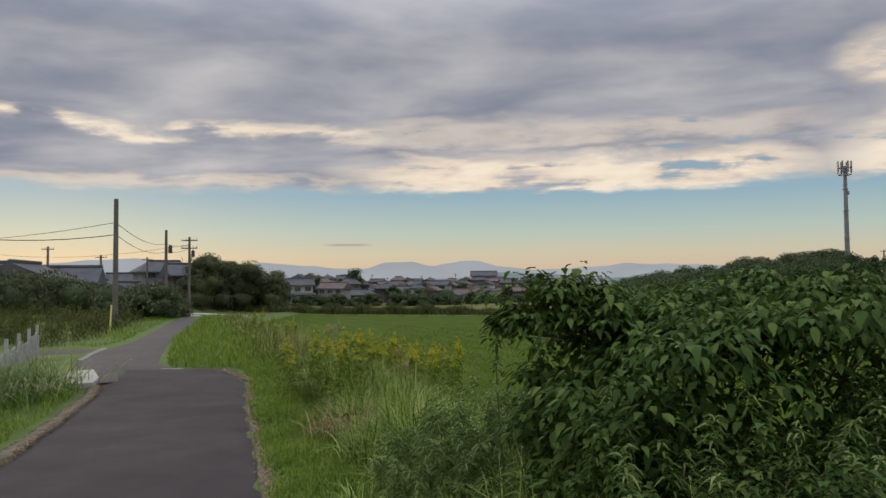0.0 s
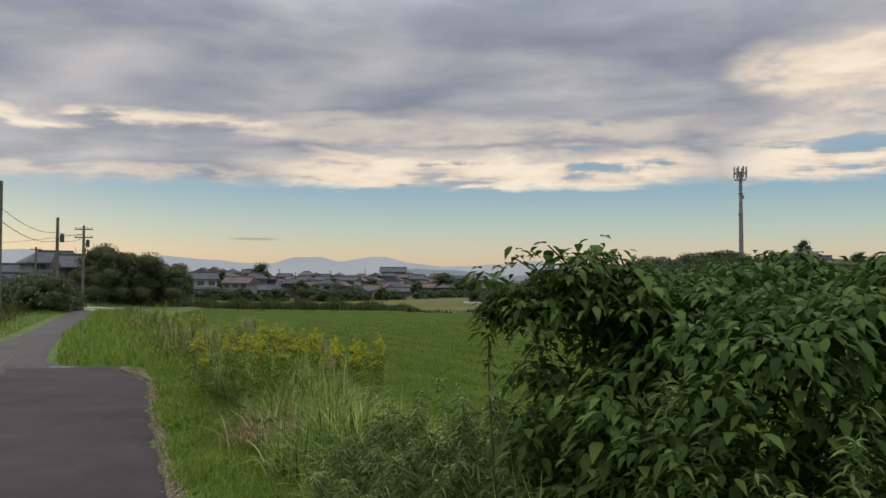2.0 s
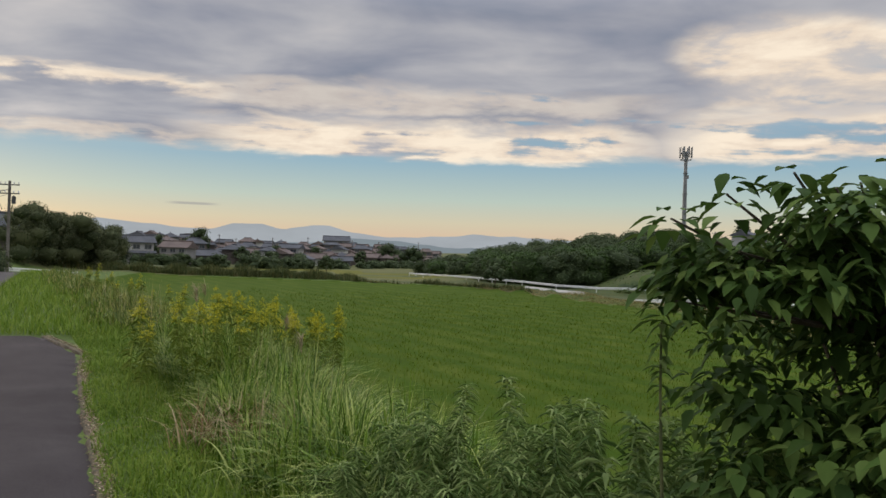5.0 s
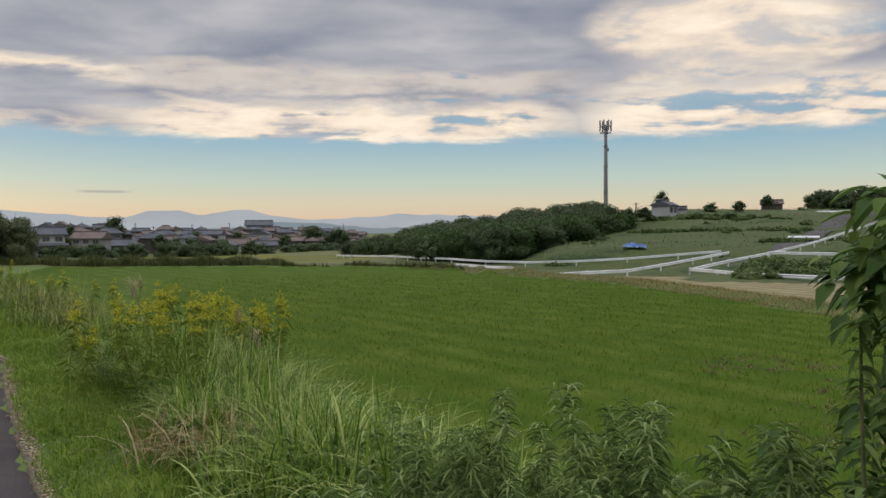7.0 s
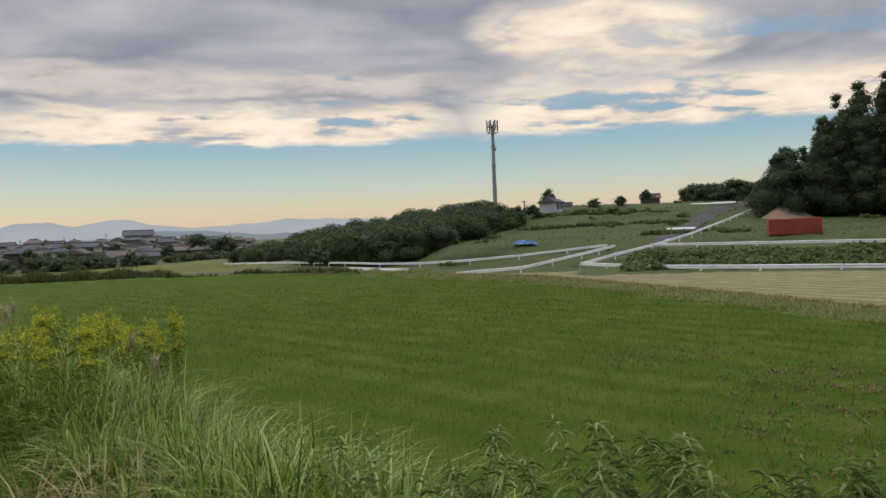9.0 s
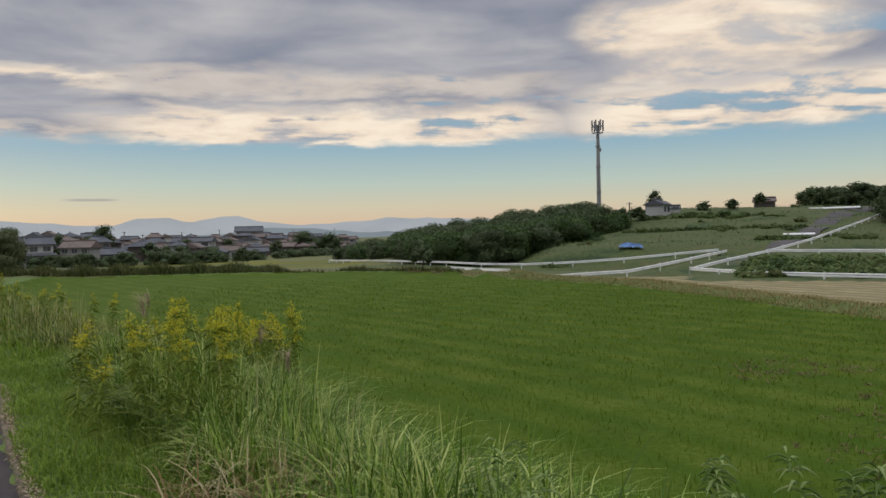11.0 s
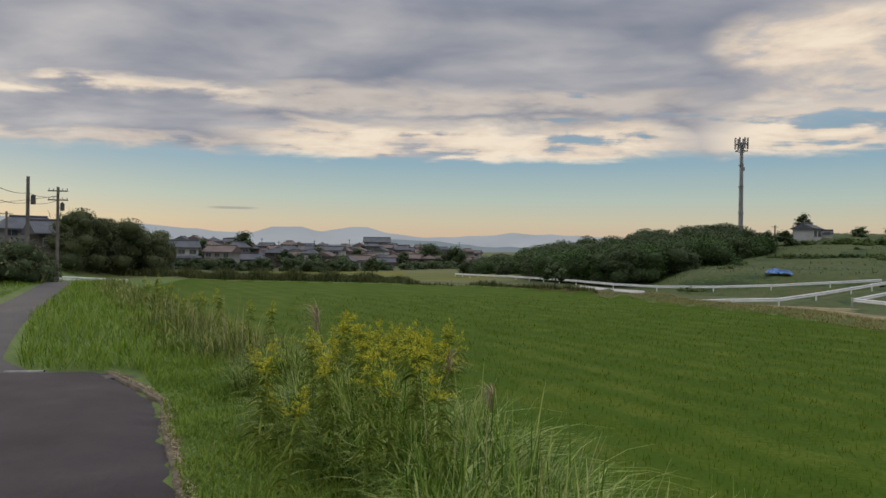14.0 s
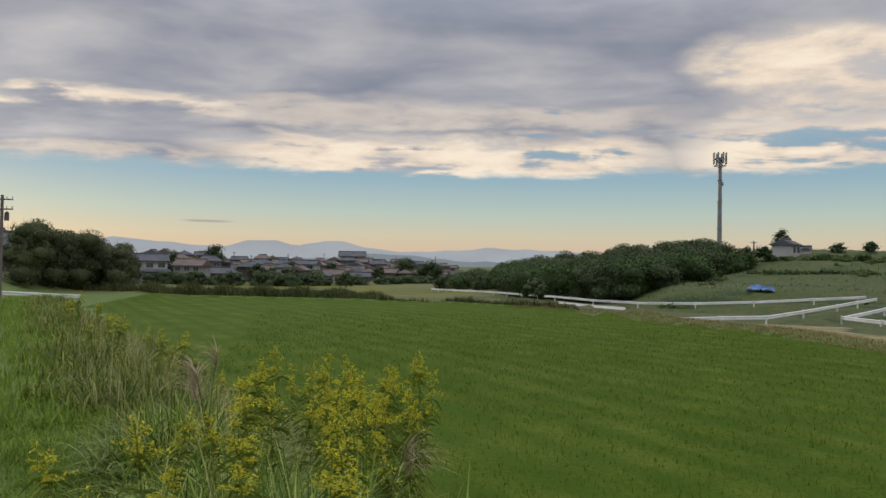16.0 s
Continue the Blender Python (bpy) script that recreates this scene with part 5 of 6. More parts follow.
top1, top2, top3 = (-13.4, 30.8, 4.3), (-17.3, 47.0, 4.3), (-18.2, 54.0, 4.6)
for dz in (0.0, -0.5):
    cable(top1[:2] + (top1[2] + dz,), top2[:2] + (top2[2] + dz,), 0.35)
    cable(top2[:2] + (top2[2] + dz,), top3[:2] + (top3[2] + dz * 0.5,), 0.15)
cable(top1, (-40, 52, 5.2), 0.5)
cable((-13.4, 30.8, 3.8), (-26, 24, 6.2), 1.2, 0.018)
cable(top3, (-45, 75, 5.0), 0.6)


def build_tower():
    """A slim steel mast with a ring of panel antennas."""
    x, y = 64.4, 119.6
    z = hz(x, y)
    t = thing("cell_tower", "slim grey steel antenna mast above the wood", "tower", loc=(x, y, z))
    top = 20.3 - z
    bm = bmesh.new()
    tube(bm, (0, 0, -0.5), (0, 0, top * 0.55), 0.40, 0.33, 14)
    tube(bm, (0, 0, top * 0.55), (0, 0, top - 0.6), 0.31, 0.24, 14)
    for k in (0.3, 0.55, 0.75):
        tube(bm, (0, 0, top * k), (0, 0, top * k + 0.12), 0.45, 0.45, 14)
    part("mast", bm, M_METAL, t)
    for zz, rr in ((top - 2.0, 0.95), (top - 0.9, 0.95)):
        bm = bmesh.new()
        bmesh.ops.create_circle(bm, segments=16, radius=rr)
        ring = [v.co.copy() for v in bm.verts]
        bm.clear()
        for i in range(16):
            a, b = ring[i], ring[(i + 1) % 16]
            tube(bm, (a.x, a.y, zz), (b.x, b.y, zz), 0.06, 0.06, 5)
        for i in range(0, 16, 4):
            tube(bm, (0, 0, zz - 0.3), (ring[i].x, ring[i].y, zz), 0.05, 0.05, 5)
        part("ring", bm, M_METAL, t)
    for i in range(8):
        a = i * math.pi / 4
        bm = bmesh.new()
        box(bm, -0.13, -0.07, top - 1.7, 0.13, 0.07, top + 0.15, 0.02)
        bmesh.ops.transform(bm, matrix=Matrix.Rotation(a, 4, "Z") @ Matrix.Translation((0, 1.02, 0)), verts=bm.verts)
        part("panel_antenna", bm, M_METAL, t)
    bm = bmesh.new()
    box(bm, 0.25, -0.2, top - 5.2, 0.55, 0.2, top - 4.6, 0.03)
    part("box", bm, M_METAL, t)
    bm = bmesh.new()
    tube(bm, (0.42, 0, 0), (0.30, 0, top - 2), 0.04, 0.04, 5)
    part("ladder", bm, M_METAL, t)


build_tower()


# ---- houses ----
def house(x, y, z, w, d, h, turn, roof_mat, wall_mat, label, storeys=2, hip=False, windows=3, group="village houses"):
    """A tiled house: walls, overhanging roof with ridge, windows with frames, a lean-to roof between storeys."""
    t = thing("house", label, "house", group, (x, y, z), turn)
    bm = bmesh.new()
    box(bm, -w / 2, -d / 2, -2.0, w / 2, d / 2, h)
    part("wall", bm, wall_mat, t)
    o, rh = min(0.6, w * 0.075), d * 0.26
    bm = bmesh.new()
    a = w * 0.28 if hip else 0.0
    lo = [(-w / 2 - o, -d / 2 - o, h - 0.12), (w / 2 + o, -d / 2 - o, h - 0.12), (w / 2 + o, d / 2 + o, h - 0.12), (-w / 2 - o, d / 2 + o, h - 0.12)]
    rid = [(-w / 2 - o + a, 0, h + rh), (w / 2 + o - a, 0, h + rh)]
    L = [bm.verts.new(p) for p in lo]
    U = [bm.verts.new((p[0], p[1], p[2] + 0.16)) for p in lo]
    R = [bm.verts.new(p) for p in rid]
    bm.faces.new(L[::-1])
    for i in range(4):
        bm.faces.new((L[i], L[(i + 1) % 4], U[(i + 1) % 4], U[i]))
    bm.faces.new((U[0], U[1], R[1], R[0])), bm.faces.new((U[2], U[3], R[0], R[1]))
    bm.faces.new((U[1], U[2], R[1])), bm.faces.new((U[3], U[0], R[0]))
    roof = part("roof", bm, roof_mat, t)
    bm = bmesh.new()
    box(bm, rid[0][0], -0.14, h + rh - 0.03, rid[1][0], 0.14, h + rh + 0.22, 0.04)
    part("ridge", bm, roof_mat, roof)
    if storeys > 1:
        bm = bmesh.new()
        zz = h * 0.5
        for sgn in (-1,):
            v = [bm.verts.new(p) for p in ((-w / 2 - 0.5, -d / 2, zz + 0.45), (w / 2 + 0.5, -d / 2, zz + 0.45), (w / 2 + 0.5, -d / 2 - 1.3, zz), (-w / 2 - 0.5, -d / 2 - 1.3, zz))]
            u = [bm.verts.new((p.co.x, p.co.y, p.co.z - 0.12)) for p in v]
            bm.faces.new(v), bm.faces.new(u[::-1])
            for i in range(4):
                bm.faces.new((u[i], u[(i + 1) % 4], v[(i + 1) % 4], v[i]))
        part("lower_roof", bm, roof_mat, t)
    for s in range(storeys):
        z0 = h * s / storeys + 0.8
        for i in range(windows):
            cx = -w / 2 + w * (i + 0.5) / windows
            bm = bmesh.new()
            ww, wh = w / windows * 0.29, min(1.3, h / storeys * 0.42)
            box(bm, cx - ww, -d / 2 - 0.03, z0, cx + ww, -d / 2 + 0.02, z0 + wh)
            win = part("window", bm, M_GLASS, t)
            bm = bmesh.new()
            for q in (cx - ww, cx, cx + ww):
                box(bm, q - 0.04, -d / 2 - 0.07, z0 - 0.05, q + 0.04, -d / 2 - 0.025, z0 + wh + 0.05)
            box(bm, cx - ww, -d / 2 - 0.06, z0 - 0.06, cx + ww, -d / 2 - 0.028, z0 + 0.02)
            box(bm, cx - ww, -d / 2 - 0.06, z0 + wh - 0.02, cx + ww, -d / 2 - 0.028, z0 + wh + 0.06)
            part("window_frame", bm, M_METAL, win)
    return t


def house_at(az, base_up, r, w, d, h, turn, roof_mat, wall_mat, label, **kw):
    x, y, z = far_point(az, base_up, r)
    return house(x, y, z, w, d, h, turn - az, roof_mat, wall_mat, label, **kw)


# the nearer rows of the village
house_at(-10.9, -0.026, 176, 7, 5.5, 4.4, 8, M_ROOF, M_WALL_X, "white two-storey house with a grey tiled roof")
house_at(-8.0, -0.027, 176, 6, 5.2, 3.7, -24, M_ROOFB, M_WALL_W, "pale two-storey house with brown tiles")
house_at(-13.1, -0.026, 180, 5, 5, 2.8, 5, M_ROOFB, M_WALL_W, "low white outbuilding with brown tiles", storeys=1, windows=2)
house_at(-6.0, -0.027, 184, 6.5, 5, 2.2, 14, M_ROOF, M_WALL_D, "dark low shed with a flat grey roof", storeys=1, windows=1, hip=True)
g_h = np.random.default_rng(17)
WALLS, ROOFS = (M_WALL_W, M_WALL_T, M_WALL_D, M_WALL_D, M_WALL_X), (M_ROOF, M_ROOF, M_ROOFB, M_ROOFB)
for i in range(132):
    az = -14.5 + 25 * (i / 131) + g_h.uniform(-0.3, 0.3)
    row = i % 4
    r = (200, 222, 250, 285)[row] + g_h.uniform(-8, 8) + max(0, az) * 5
    if az < -7 and row == 0:
        r += 6
    w, d, h = g_h.uniform(4.2, 6.6), g_h.uniform(3.8, 5.2), g_h.choice([2.0, 2.4, 3.4, 4.0])
    up = -0.0265 + 0.0055 * row + (0.006 if az < -6 else 0.0)
    wl, rf = WALLS[int(g_h.integers(0, 5))], ROOFS[int(g_h.integers(0, 4))]
    lab = {M_WALL_W: "pale rendered", M_WALL_T: "tan sided", M_WALL_D: "dark timber", M_WALL_X: "white walled"}[wl] + " village house with a " + ("brown" if rf is M_ROOFB else "grey") + " tiled roof"
    house_at(az, up, r, w, d, h, g_h.choice([0, 90, 12, -20, 75]), rf, wl, lab, storeys=1 if h < 4 else 2, hip=bool(g_h.random() < 0.5), windows=2)
# roofs above the trees on the left
for az, r, w, h, turn in ((-32.6, 66, 6, 1.9, 14), (-29.4, 64, 5.5, 1.8, 70), (-27.2, 72, 6, 1.8, -10), (-24.9, 96, 5.0, 1.3, 62), (-36, 62, 6.5, 1.9, 5), (-39.5, 66, 7, 2.0, 12), (-22.8, 92, 4.5, 0.9, 60)):
    house_at(az, -0.020, r, w, 5.4, h, turn, M_ROOF, M_WALL_D, "dark timber house with a grey tiled roof", storeys=1, windows=2, group="houses behind the trees")
house_at(-20.3, -0.012, 112, 7.5, 6, 3.3, 12, M_ROOF, M_WALL_W, "white two-storey house behind the trees", hip=True)
house_at(-22.6, -0.010, 120, 6, 5, 1.8, -5, M_ROOF, M_WALL_D, "low dark house behind the trees", storeys=1)
house_at(-18.2, -0.010, 105, 7, 6, 2.4, 14, M_ROOF, M_WALL_D, "low dark house behind the poles", storeys=1)
# on the hill
house_at(33.4, 0.0145, 131, 3.6, 3.0, 2.0, 70, M_ROOF, M_WALL_X, "small pale house on the hill beside a tree", storeys=1, windows=2, group="buildings on the hill")
house_at(34.6, 0.0170, 134, 1.6, 1.6, 1.0, 5, M_ROOF, M_WALL_X, "small tan shed on the hill", storeys=1, windows=1, group="buildings on the hill")
house_at(40.6, 0.024, 150, 3.4, 2.4, 0.8, 5, M_ROOFB, M_WALL_D, "low dark sheds on the ridge", storeys=1, windows=1, group="buildings on the hill")
house_at(3.3, -0.010, 340, 11, 8, 6.4, 4, M_ROOF, M_WALL_W, "pale block of flats beyond the village", storeys=3, windows=4)


def build_container():
    x, y, _ = far_point(50.0, -0.006, 91)
    z = hz(x, y) - 0.15
    t = thing("container", "red steel shipping container on the grassy slope", "container", loc=(x, y, z), rz=-42)
    bm = bmesh.new()
    box(bm, -2.6, -1.0, 0, 2.6, 1.0, 1.75, 0.04)
    part("body", bm, M_RED, t)
    for i in range(18):
        bm = bmesh.new()
        q = -2.4 + i * 0.282
        box(bm, q - 0.07, -1.05, 0.12, q + 0.07, -0.99, 1.65, 0.02)
        part("rib", bm, M_RED, t)
    bm = bmesh.new()
    box(bm, -2.67, -0.9, 0.1, -2.59, 0.9, 1.65, 0.02)
    part("door", bm, M_RED, t)


build_container()


def build_tarp():
    x, y, _ = far_point(31.3, -0.0225, 92)
    z = hz(x, y)
    t = thing("tarpaulin", "crumpled blue tarpaulin heaped on the grass terrace", "tarpaulin", loc=(x, y, z), rz=-30)
    n = 15
    X, Y = np.meshgrid(np.linspace(-1.35, 1.35, n), np.linspace(-0.8, 0.8, n))
    Z = 0.62 * np.exp(-((X + 0.4) / 0.9) ** 2 - (Y / 0.6) ** 2) + 0.3 * np.exp(-((X - 0.9) / 0.6) ** 2 - (Y / 0.5) ** 2) + rng.uniform(0, 0.22, X.shape)
    i = np.arange(n * n).reshape(n, n)
    F = np.stack([i[:-1, :-1], i[:-1, 1:], i[1:, 1:], i[1:, :-1]], -1).reshape(-1, 4)
    part_np("sheet", np.stack([X, Y, Z], -1).reshape(-1, 3), F, M_TARP, t)


build_tarp()


def greenhouse(az, up, r, w, label):
    x, y, _ = far_point(az, up, r)
    z = hz(x, y)
    t = thing("sheet_tunnel", label, "cloche", "white field covers", (x, y, z), -az)
    bm = bmesh.new()
    n = 8
    A = [(math.cos(math.pi * i / n) * 0.35, math.sin(math.pi * i / n) * 0.24) for i in range(n + 1)]
    L, R = [bm.verts.new((-w / 2, a, b)) for a, b in A], [bm.verts.new((w / 2, a, b)) for a, b in A]
    for i in range(n):
        bm.faces.new((L[i], R[i], R[i + 1], L[i + 1]))
    bm.faces.new(L), bm.faces.new(R[::-1])
    part("cover", bm, M_WHITE, t)


greenhouse(44.9, 0.0205, 140, 7.5, "long white plastic crop cover on the slope")
greenhouse(42.6, -0.0065, 105, 3.6, "white plastic crop cover on the terrace")


# ---- left foreground ----
def build_fence():
    t = thing("fence", "weathered white board fence half hidden by grass", "fence", loc=(-6.9, 11.6, hz(-6.9, 11.6)), rz=113)
    g = np.random.default_rng(9)
    for i in range(16):
        bm = bmesh.new()
        q = i * 0.42
        h = g.uniform(0.52, 0.66)
        box(bm, q, -0.012, 0.05, q + 0.36, 0.012, h, 0.006)
        bmesh.ops.transform(bm, matrix=Matrix.Translation((q, 0, 0)) @ Matrix.Rotation(g.uniform(-0.07, 0.07), 4, "Y") @ Matrix.Translation((-q, 0, 0)), verts=bm.verts)
        part("board", bm, M_BOARD, t)
    for i in range(5):
        bm = bmesh.new()
        tube(bm, (i * 1.7, 0.05, -0.3), (i * 1.7, 0.05, 0.8), 0.035, 0.035, 7)
        part("post", bm, M_BOARD, t)
    bm = bmesh.new()
    box(bm, 0, 0.013, 0.40, 6.9, 0.045, 0.47, 0.005)
    part("rail", bm, M_BOARD, t)
    bm = bmesh.new()
    slab(bm, [(-7.25, 14.5), (-6.9, 14.9), (-6.2, 13.6), (-5.95, 12.85), (-6.25, 12.7), (-6.7, 13.5)], -0.02, 0.07)
    c = thing("concrete_slab", "broken pale concrete slab at the road edge", "slab")
    part("slab", bm, M_CONCRETE, c)
    m = thing("marker_post", "thin yellow marker post in the weeds", "post", loc=(-12.6, 28.5, hz(-12.6, 28.5)))
    bm = bmesh.new()
    tube(bm, (0, 0, -0.2), (0.05, 0, 0.95), 0.035, 0.035, 8)
    tube(bm, (0.05, 0, 0.95), (0.052, 0, 0.99), 0.035, 0.015, 8)
    part("post", bm, M_YELLOW, m)


build_fence()
guard_rail([(-24.0, 55.5, -0.20), (-20.0, 58.0, -0.42), (-15.6, 60.0, -0.72)], "white guard rail at the lane's bend")

# overgrown clump by the fence
bp = np.array([-6.75, 11.3, 0.0]) + np.concatenate([rng.normal(0, (0.33, 0.85), (3200, 2)), np.zeros((3200, 1))], 1)
bp[:, 2] = height(bp[:, 0], bp[:, 1])
stuff("tall_grass", grass_set(bp, 0.35, 0.9, 0.008, 0.018, 0.15, 0.8, 5, 1.0), M_WEED, "tall grass clump burying the white fence", "grass")

# trees and hedges on the left
for az, r, h, w, lab in ((-28, 46, 1.9, 5, "low bushy dark tree by the lane"), (-24.5, 50, 1.9, 4.5, "low bushy dark tree by the lane"), (-31, 44, 1.7, 4.5, "low bushy dark tree by the lane"),
                         (-20.8, 39, 1.5, 2.6, "round bush beside the lane"), (-21.8, 42, 1.7, 3.0, "round bush beside the lane"), (-34, 42, 1.9, 4.5, "low bushy dark tree by the lane"),
                         (-19.8, 46, 1.5, 2.6, "round bush beside the lane"), (-23, 58, 2.0, 4.5, "low bushy dark tree by the lane"), (-26.2, 56, 2.1, 4.5, "low bushy dark tree by the lane"), (-29.5, 52, 2.0, 4.5, "low bushy dark tree by the lane")):
    x, y, z = far_point(az, 0, r)
    tree(x, y, h, w, lab, 320, 0.15, 12, mat=M_BAMBOO, trunk=0.10, group="trees by the lane")

# ---- woods and distance ----
def wood_spots(rows):
    """Rows of az, r, ground slope of sight, tree height, crown width."""
    out = []
    for az, r, up, h, w in rows:
        x, y, z = far_point(az, up, r)
        out.append((x, y, z, h, w))
    return out


g_w = np.random.default_rng(31)
# the bamboo and scrub wood by the bend
rows = [(-18.0 + 6.0 * k + g_w.uniform(-0.3, 0.3), 84 + g_w.uniform(-5, 14) + 10 * k, -0.022, 5.2 - 1.8 * k ** 2 + g_w.uniform(-0.4, 0.5), 3.6) for k in np.linspace(0, 1, 22)]
wood("trees", wood_spots(rows), "dense dark bamboo wood at the lane's bend", 320, 0.20, M_BAMBOO, M_BAMBOO)
sp = np.array([(x + g_w.uniform(-1.6, 1.6), y + g_w.uniform(-1.6, 1.6), z + h * g_w.uniform(0.15, 0.85)) for x, y, z, h, w in wood_spots(rows) for i in range(70)])
stuff("bamboo_sprays", blades(sp, g_w.uniform(0.5, 1.2, len(sp)), g_w.uniform(0.03, 0.09, len(sp)), g_w.uniform(0.05, 0.6, len(sp)), g_w.uniform(0, 6.28, len(sp)), 3, 0.9), M_BAMBOO, "feathery bamboo sprays rising from the wood", "trees")
# the wooded hill on the right: profile of crown tops along the azimuth
prof_az = [9.0, 10.9, 13.5, 15.2, 17.3, 18.1, 20.3, 23.4, 26.3, 28.2, 29.4, 30.2, 31.5]
prof_top = [-0.0205, -0.0120, -0.0010, 0.0060, 0.0125, 0.0195, 0.0235, 0.0305, 0.0370, 0.0435, 0.0420, 0.0250, 0.0160]
rows, vines = [], []
for i in range(150):
    az = g_w.uniform(9.6, 30.2)
    k = g_w.random()
    r = float(np.interp(az, [9, 13.4, 17.7, 20.3, 23.3, 31], [146, 118, 103, 98, 97, 112])) + 34 * k
    top = float(np.interp(az, prof_az, prof_top))
    up = float(np.interp(az, [9, 18, 31], [-0.031, -0.037, -0.020])) + 0.020 * k * sm(az, 10, 20)
    h = max(2.2, (top - up) * r * (0.55 + 0.45 * k) * g_w.uniform(0.82, 1.0))
    h = min(h, 10.5)
    up = min(up, top - h / r)
    (vines if k < 0.35 and g_w.random() < 0.7 else rows).append((az, r, up, h, g_w.uniform(4.0, 6.5) * (0.75 + 0.25 * sm(az, 10, 16))))
wood("trees", wood_spots(rows), "dark broad-leaved wood covering the hill", 230, 0.27, M_TREELEAF)
wood("trees", wood_spots(vines), "vine-draped trees along the wood's edge", 240, 0.26, M_VINELEAF)
# tall dark trees above the red container
rows = []
for i in range(95):
    az, r = 48.6 + 20 * g_w.random(), g_w.uniform(122, 152)
    top = float(np.interp(az, [48, 49.5, 51, 53, 55, 58, 70], [7, 11, 13.5, 17.5, 20, 23, 24]))
    rows.append((az, r, 0.0 + g_w.uniform(0, 0.008), top * g_w.uniform(0.45, 1.0), g_w.uniform(4.5, 7)))
wood("trees", wood_spots(rows), "tall dark conifers and oaks on the slope", 170, 0.30, M_TREELEAF, cone=True)
rows = [(g_w.uniform(43.3, 48), g_w.uniform(160, 175), 0.018, g_w.uniform(2.5, 4.8), g_w.uniform(3, 4.5)) for i in range(26)]
wood("trees", wood_spots(rows), "small wood on the far ridge", 60, 0.5, M_TREELEAF)
M_SCRUB = material("scrub_leaves", [(0.2, (0.055, 0.085, 0.028)), (0.55, (0.095, 0.14, 0.045)), (0.9, (0.16, 0.19, 0.07))], 0.3, 0.8, island=0.5, translucent=0.25, spec=0.1)
hedge = []
for i in range(105):
    az = g_w.uniform(-14, 10)
    x, y, z = far_point(az, -0.0285, (171 if i % 3 else 196) + max(0.0, az) * 4 + g_w.uniform(-4, 4))
    hedge.append((x, y, z, g_w.uniform(1.0, 2.6) if i % 3 else g_w.uniform(2.5, 4.6), g_w.uniform(2.0, 4.5)))
wood("bushes", hedge, "dark garden hedges and trees among the houses", 60, 0.40, M_TREELEAF)
scrub = []
for i in range(285):
    lo = 0 if i < 260 else 1
    az = g_w.uniform(38.5, 62) if lo == 0 else g_w.uniform(25, 60)
    r = g_w.uniform(52, 69) if lo == 0 else g_w.choice([86, 97, 108, 119, 131, 142]) + g_w.uniform(-2, 2)
    x, y, _ = far_point(az, 0, r)
    scrub.append((x, y, hz(x, y) - 0.25, g_w.uniform(0.25, 0.5 if lo else 0.65), g_w.uniform(0.8, 2.0)))
for edge_r, lo_az, hi_az in ((127, 28.5, 43), (113, 31, 43), (99, 40, 47)):
    for i in range(46):
        x, y, _ = far_point(g_w.uniform(lo_az, hi_az), 0, edge_r + g_w.uniform(-1.2, 1.2))
        scrub.append((x, y, hz(x, y) - 0.25, g_w.uniform(0.3, 0.7), g_w.uniform(0.8, 2.0)))
wood("bushes", scrub, "low scrub along the terraces and the creek", 80, 0.26, M_SCRUB, M_HILL)


n = 12000
a, rr = np.radians(g_w.uniform(22, 60, n)), g_w.uniform(84, 150, n)
hx, hy = -1 + rr * np.sin(a), 2.7 + rr * np.cos(a)
stuff("rough_grass", blades(np.stack([hx, hy, height(hx, hy)], -1), g_w.uniform(0.12, 0.36, n) * (0.5 + np.sin(rr * 0.55) ** 2), g_w.uniform(0.04, 0.11, n), g_w.uniform(0.3, 1.0, n), g_w.uniform(0, 6.28, n), 2, 0.6), M_SCRUB, "rough olive grass on the terraced hill", "grass")


def earth_bank():
    x0, y0, _ = far_point(49.6, 0, 122)
    t = thing("earth_bank", "bare brown earth bank beside the uphill lane", "earth", loc=(x0, y0, hz(x0, y0)), rz=-50)
    n = 14
    X, Y = np.meshgrid(np.linspace(-5, 5, n), np.linspace(-3, 3, n))
    Z = 2.6 * np.exp(-(X / 3.2) ** 2 - (Y / 1.8) ** 2) + g_w.uniform(-0.12, 0.12, X.shape) - 0.5
    i = np.arange(n * n).reshape(n, n)
    F = np.stack([i[:-1, :-1], i[:-1, 1:], i[1:, 1:], i[1:, :-1]], -1).reshape(-1, 4)
    part_np("bank", np.stack([X, Y, Z], -1).reshape(-1, 3), F, M_EARTH, t, smooth=True)


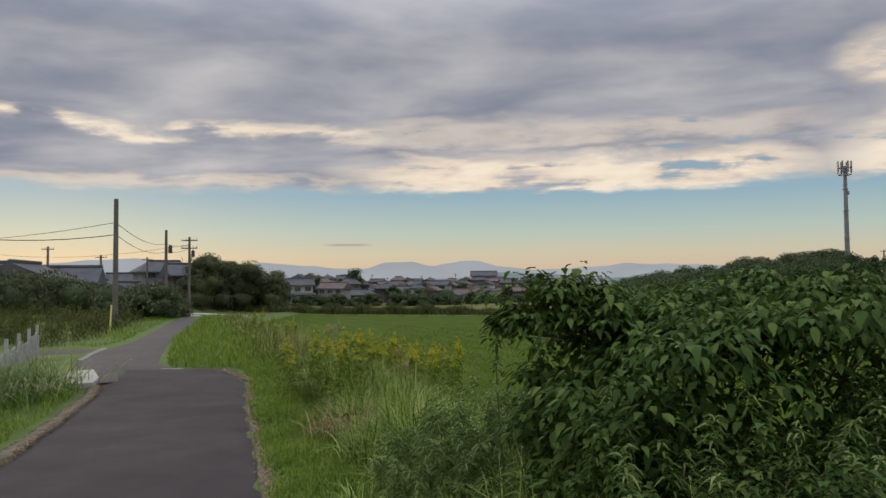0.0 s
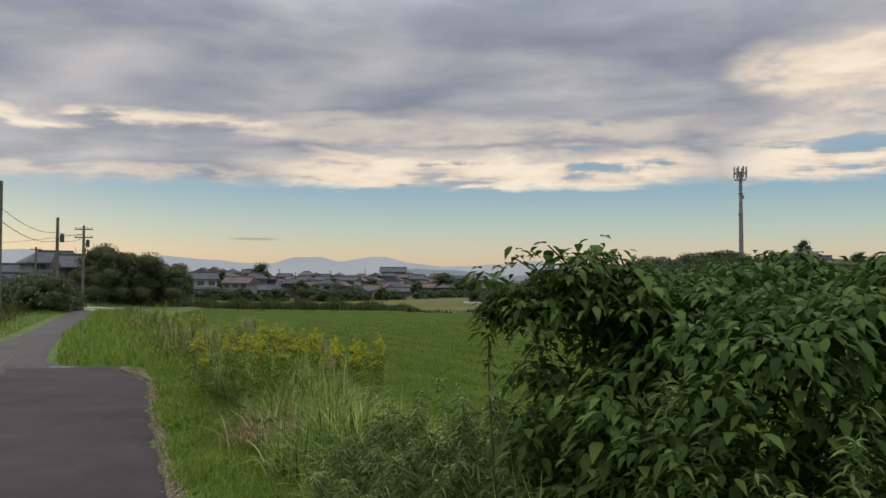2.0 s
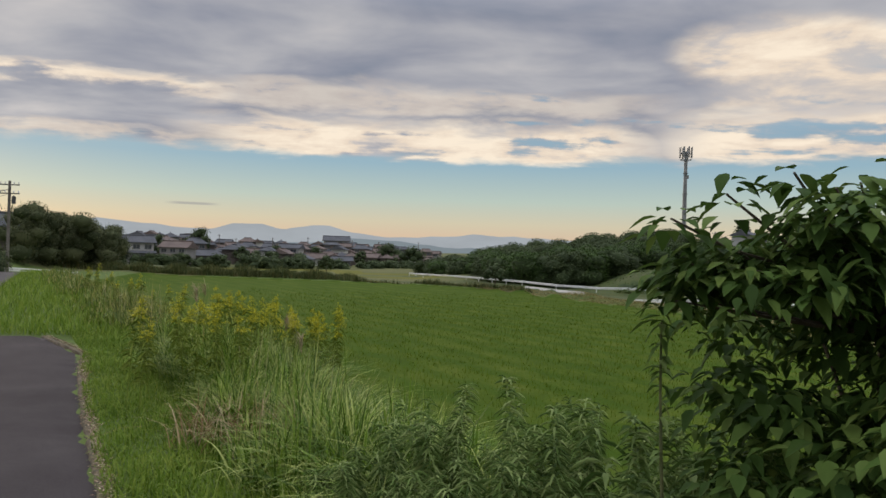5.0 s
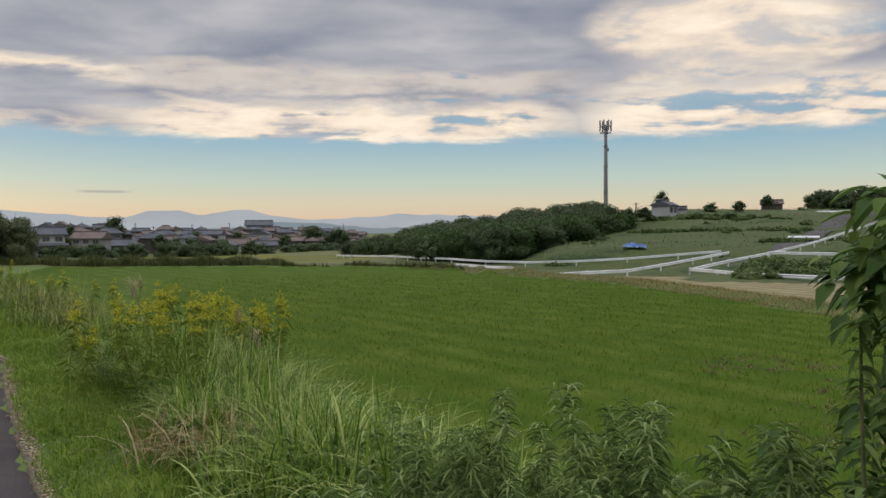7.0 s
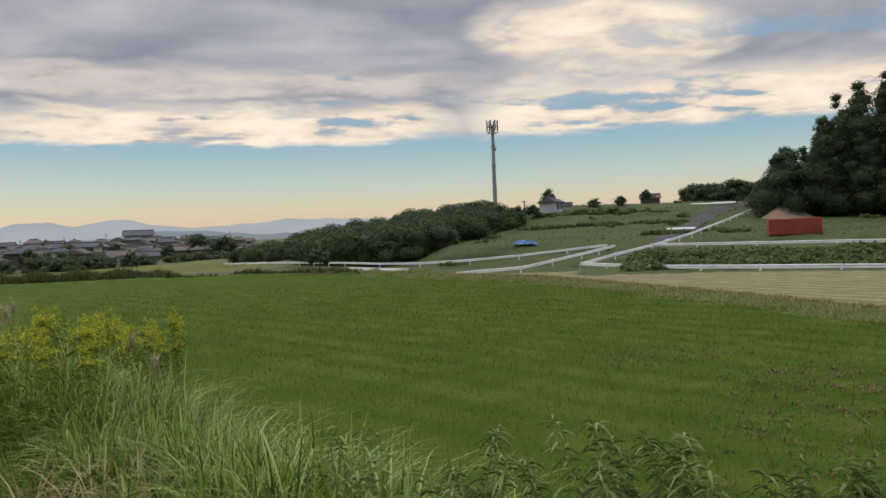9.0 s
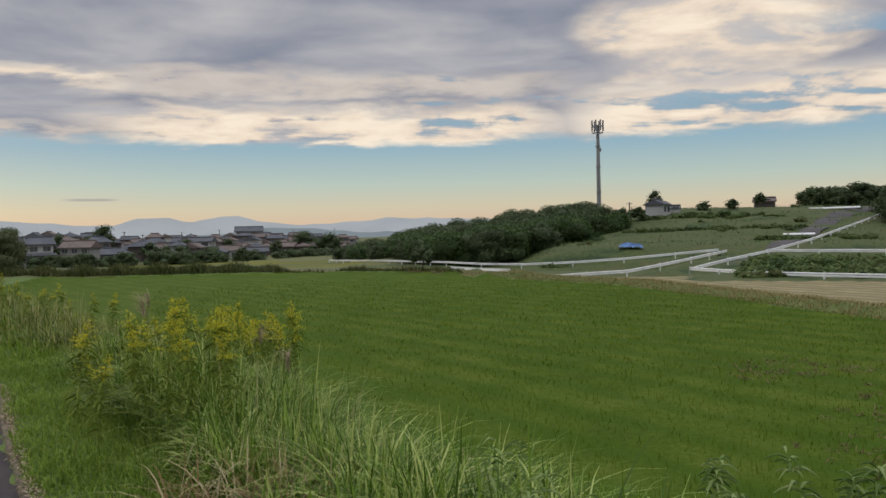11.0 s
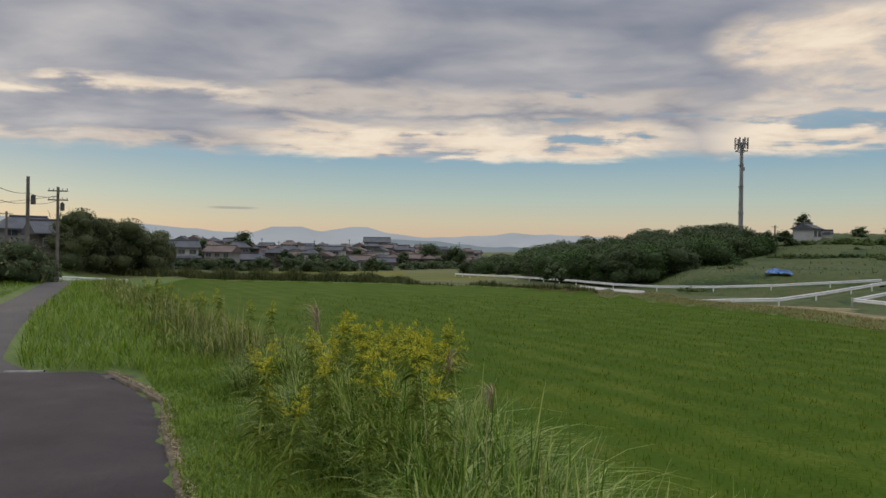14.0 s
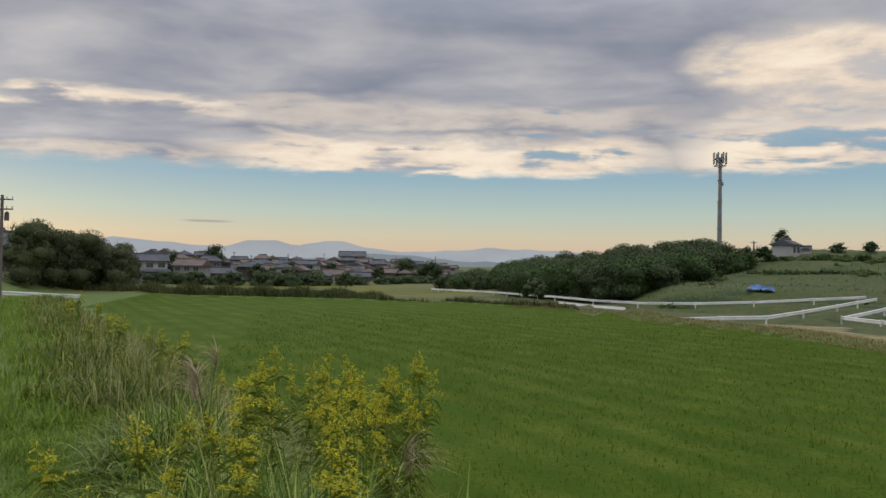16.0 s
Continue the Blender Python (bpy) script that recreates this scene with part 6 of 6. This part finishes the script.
earth_bank()
for az, r, up, h, w, lab in ((33.2, 140, 0.017, 4.4, 3.0, "pointed dark tree behind the hill house"), (32.0, 126, 0.010, 2.2, 2.6, "round shrub before the hill house"), (36.6, 138, 0.0165, 2.0, 2.4, "round shrub on the ridge"),
                             (38.5, 142, 0.020, 1.9, 2.2, "round shrub on the ridge"), (40.3, 146, 0.025, 2.2, 2.0, "small tree on the ridge"), (30.8, 122, 0.006, 2.4, 3, "round shrub below the wood"),
                             (-6.6, 200, -0.022, 8.2, 6.8, "large round dark tree among the houses"), (-3.6, 196, -0.024, 4.2, 4, "dark garden tree in the village"), (-1.2, 205, -0.024, 5.0, 5, "dark garden tree in the village"),
                             (7.3, 240, -0.022, 6.5, 9, "dark broad tree at the village edge"), (5.2, 215, -0.024, 4.2, 4, "dark garden tree in the village"), (-14.6, 190, -0.024, 5.5, 6, "dark garden tree in the village"),
                             (-9.4, 192, -0.020, 5.6, 4, "dark garden tree in the village"), (1.7, 230, -0.022, 4.6, 6, "dark garden tree in the village"), (9.0, 225, -0.022, 5.2, 8, "dark broad tree at the village edge"),
                             (2.7, 118, -0.029, 2.0, 2.6, "lone round bush in the fields"), (15.7, 66, -0.041, 1.6, 2.2, "lone round bush beside the rail")):
    x, y, z = far_point(az, up, r)
    tree(x, y, h, w, lab, 46 if r > 100 else 200, 0.45 if r > 100 else 0.2, 9, trunk=0.15, base=z, group="trees in the distance")


def ridge(name, r, prof, mat, label, z0=-30):
    """A far range: a thick ridge whose crest follows slopes of sight over azimuth."""
    az = np.arange(prof[0][0], prof[-1][0] + 0.01, 0.35)
    up = np.interp(az, [p[0] for p in prof], [p[1] for p in prof])
    up = up + np.interp(az, az[::3], np.random.default_rng(4).normal(0, 0.0006, len(az[::3])))
    a = np.radians(az)
    V = []
    for q, k in ((r, 0.0), (r * 1.03, 0.55), (r * 1.08, 1.0), (r * 1.25, 0.3)):
        V.append(np.stack([-1 + q * np.sin(a), 2.7 + q * np.cos(a), z0 + (1.6 + q * up - z0) * k], -1))
    V = np.stack(V)
    m, n = V.shape[:2]
    i = np.arange(m * n).reshape(m, n)
    F = np.stack([i[:-1, :-1], i[:-1, 1:], i[1:, 1:], i[1:, :-1]], -1).reshape(-1, 4)
    tagged(new(name, mesh_from(name, V.reshape(-1, 3), F, mat, smooth=True)), label, "mountains", kind="structure")


ridge("backdrop_1", 3300, [(-60, 0.012), (-36, 0.016), (-30, 0.022), (-26, 0.030), (-22, 0.033), (-19, 0.026), (-15.5, 0.020), (-13.5, 0.0285), (-10, 0.0225), (-8, 0.020), (-5.9, 0.019), (-4.4, 0.0275), (-2.2, 0.0275), (-0.6, 0.0215), (1.4, 0.0285), (2.6, 0.0285), (4.2, 0.0205), (7, 0.0155), (10, 0.0175), (14, 0.0225), (17, 0.0205), (22, 0.018), (60, 0.014)], M_MOUNT, "glowing mountain backdrop with evening haze painted in pale blue")
ridge("backdrop_2", 1400, [(-60, 0.004), (-20, 0.004), (-3, 0.002), (1.5, 0.006), (4, 0.0125), (8, 0.011), (11, 0.005), (20, 0.001), (60, 0.003)], M_MOUNT2, "low glowing hill backdrop with painted haze beyond the town")
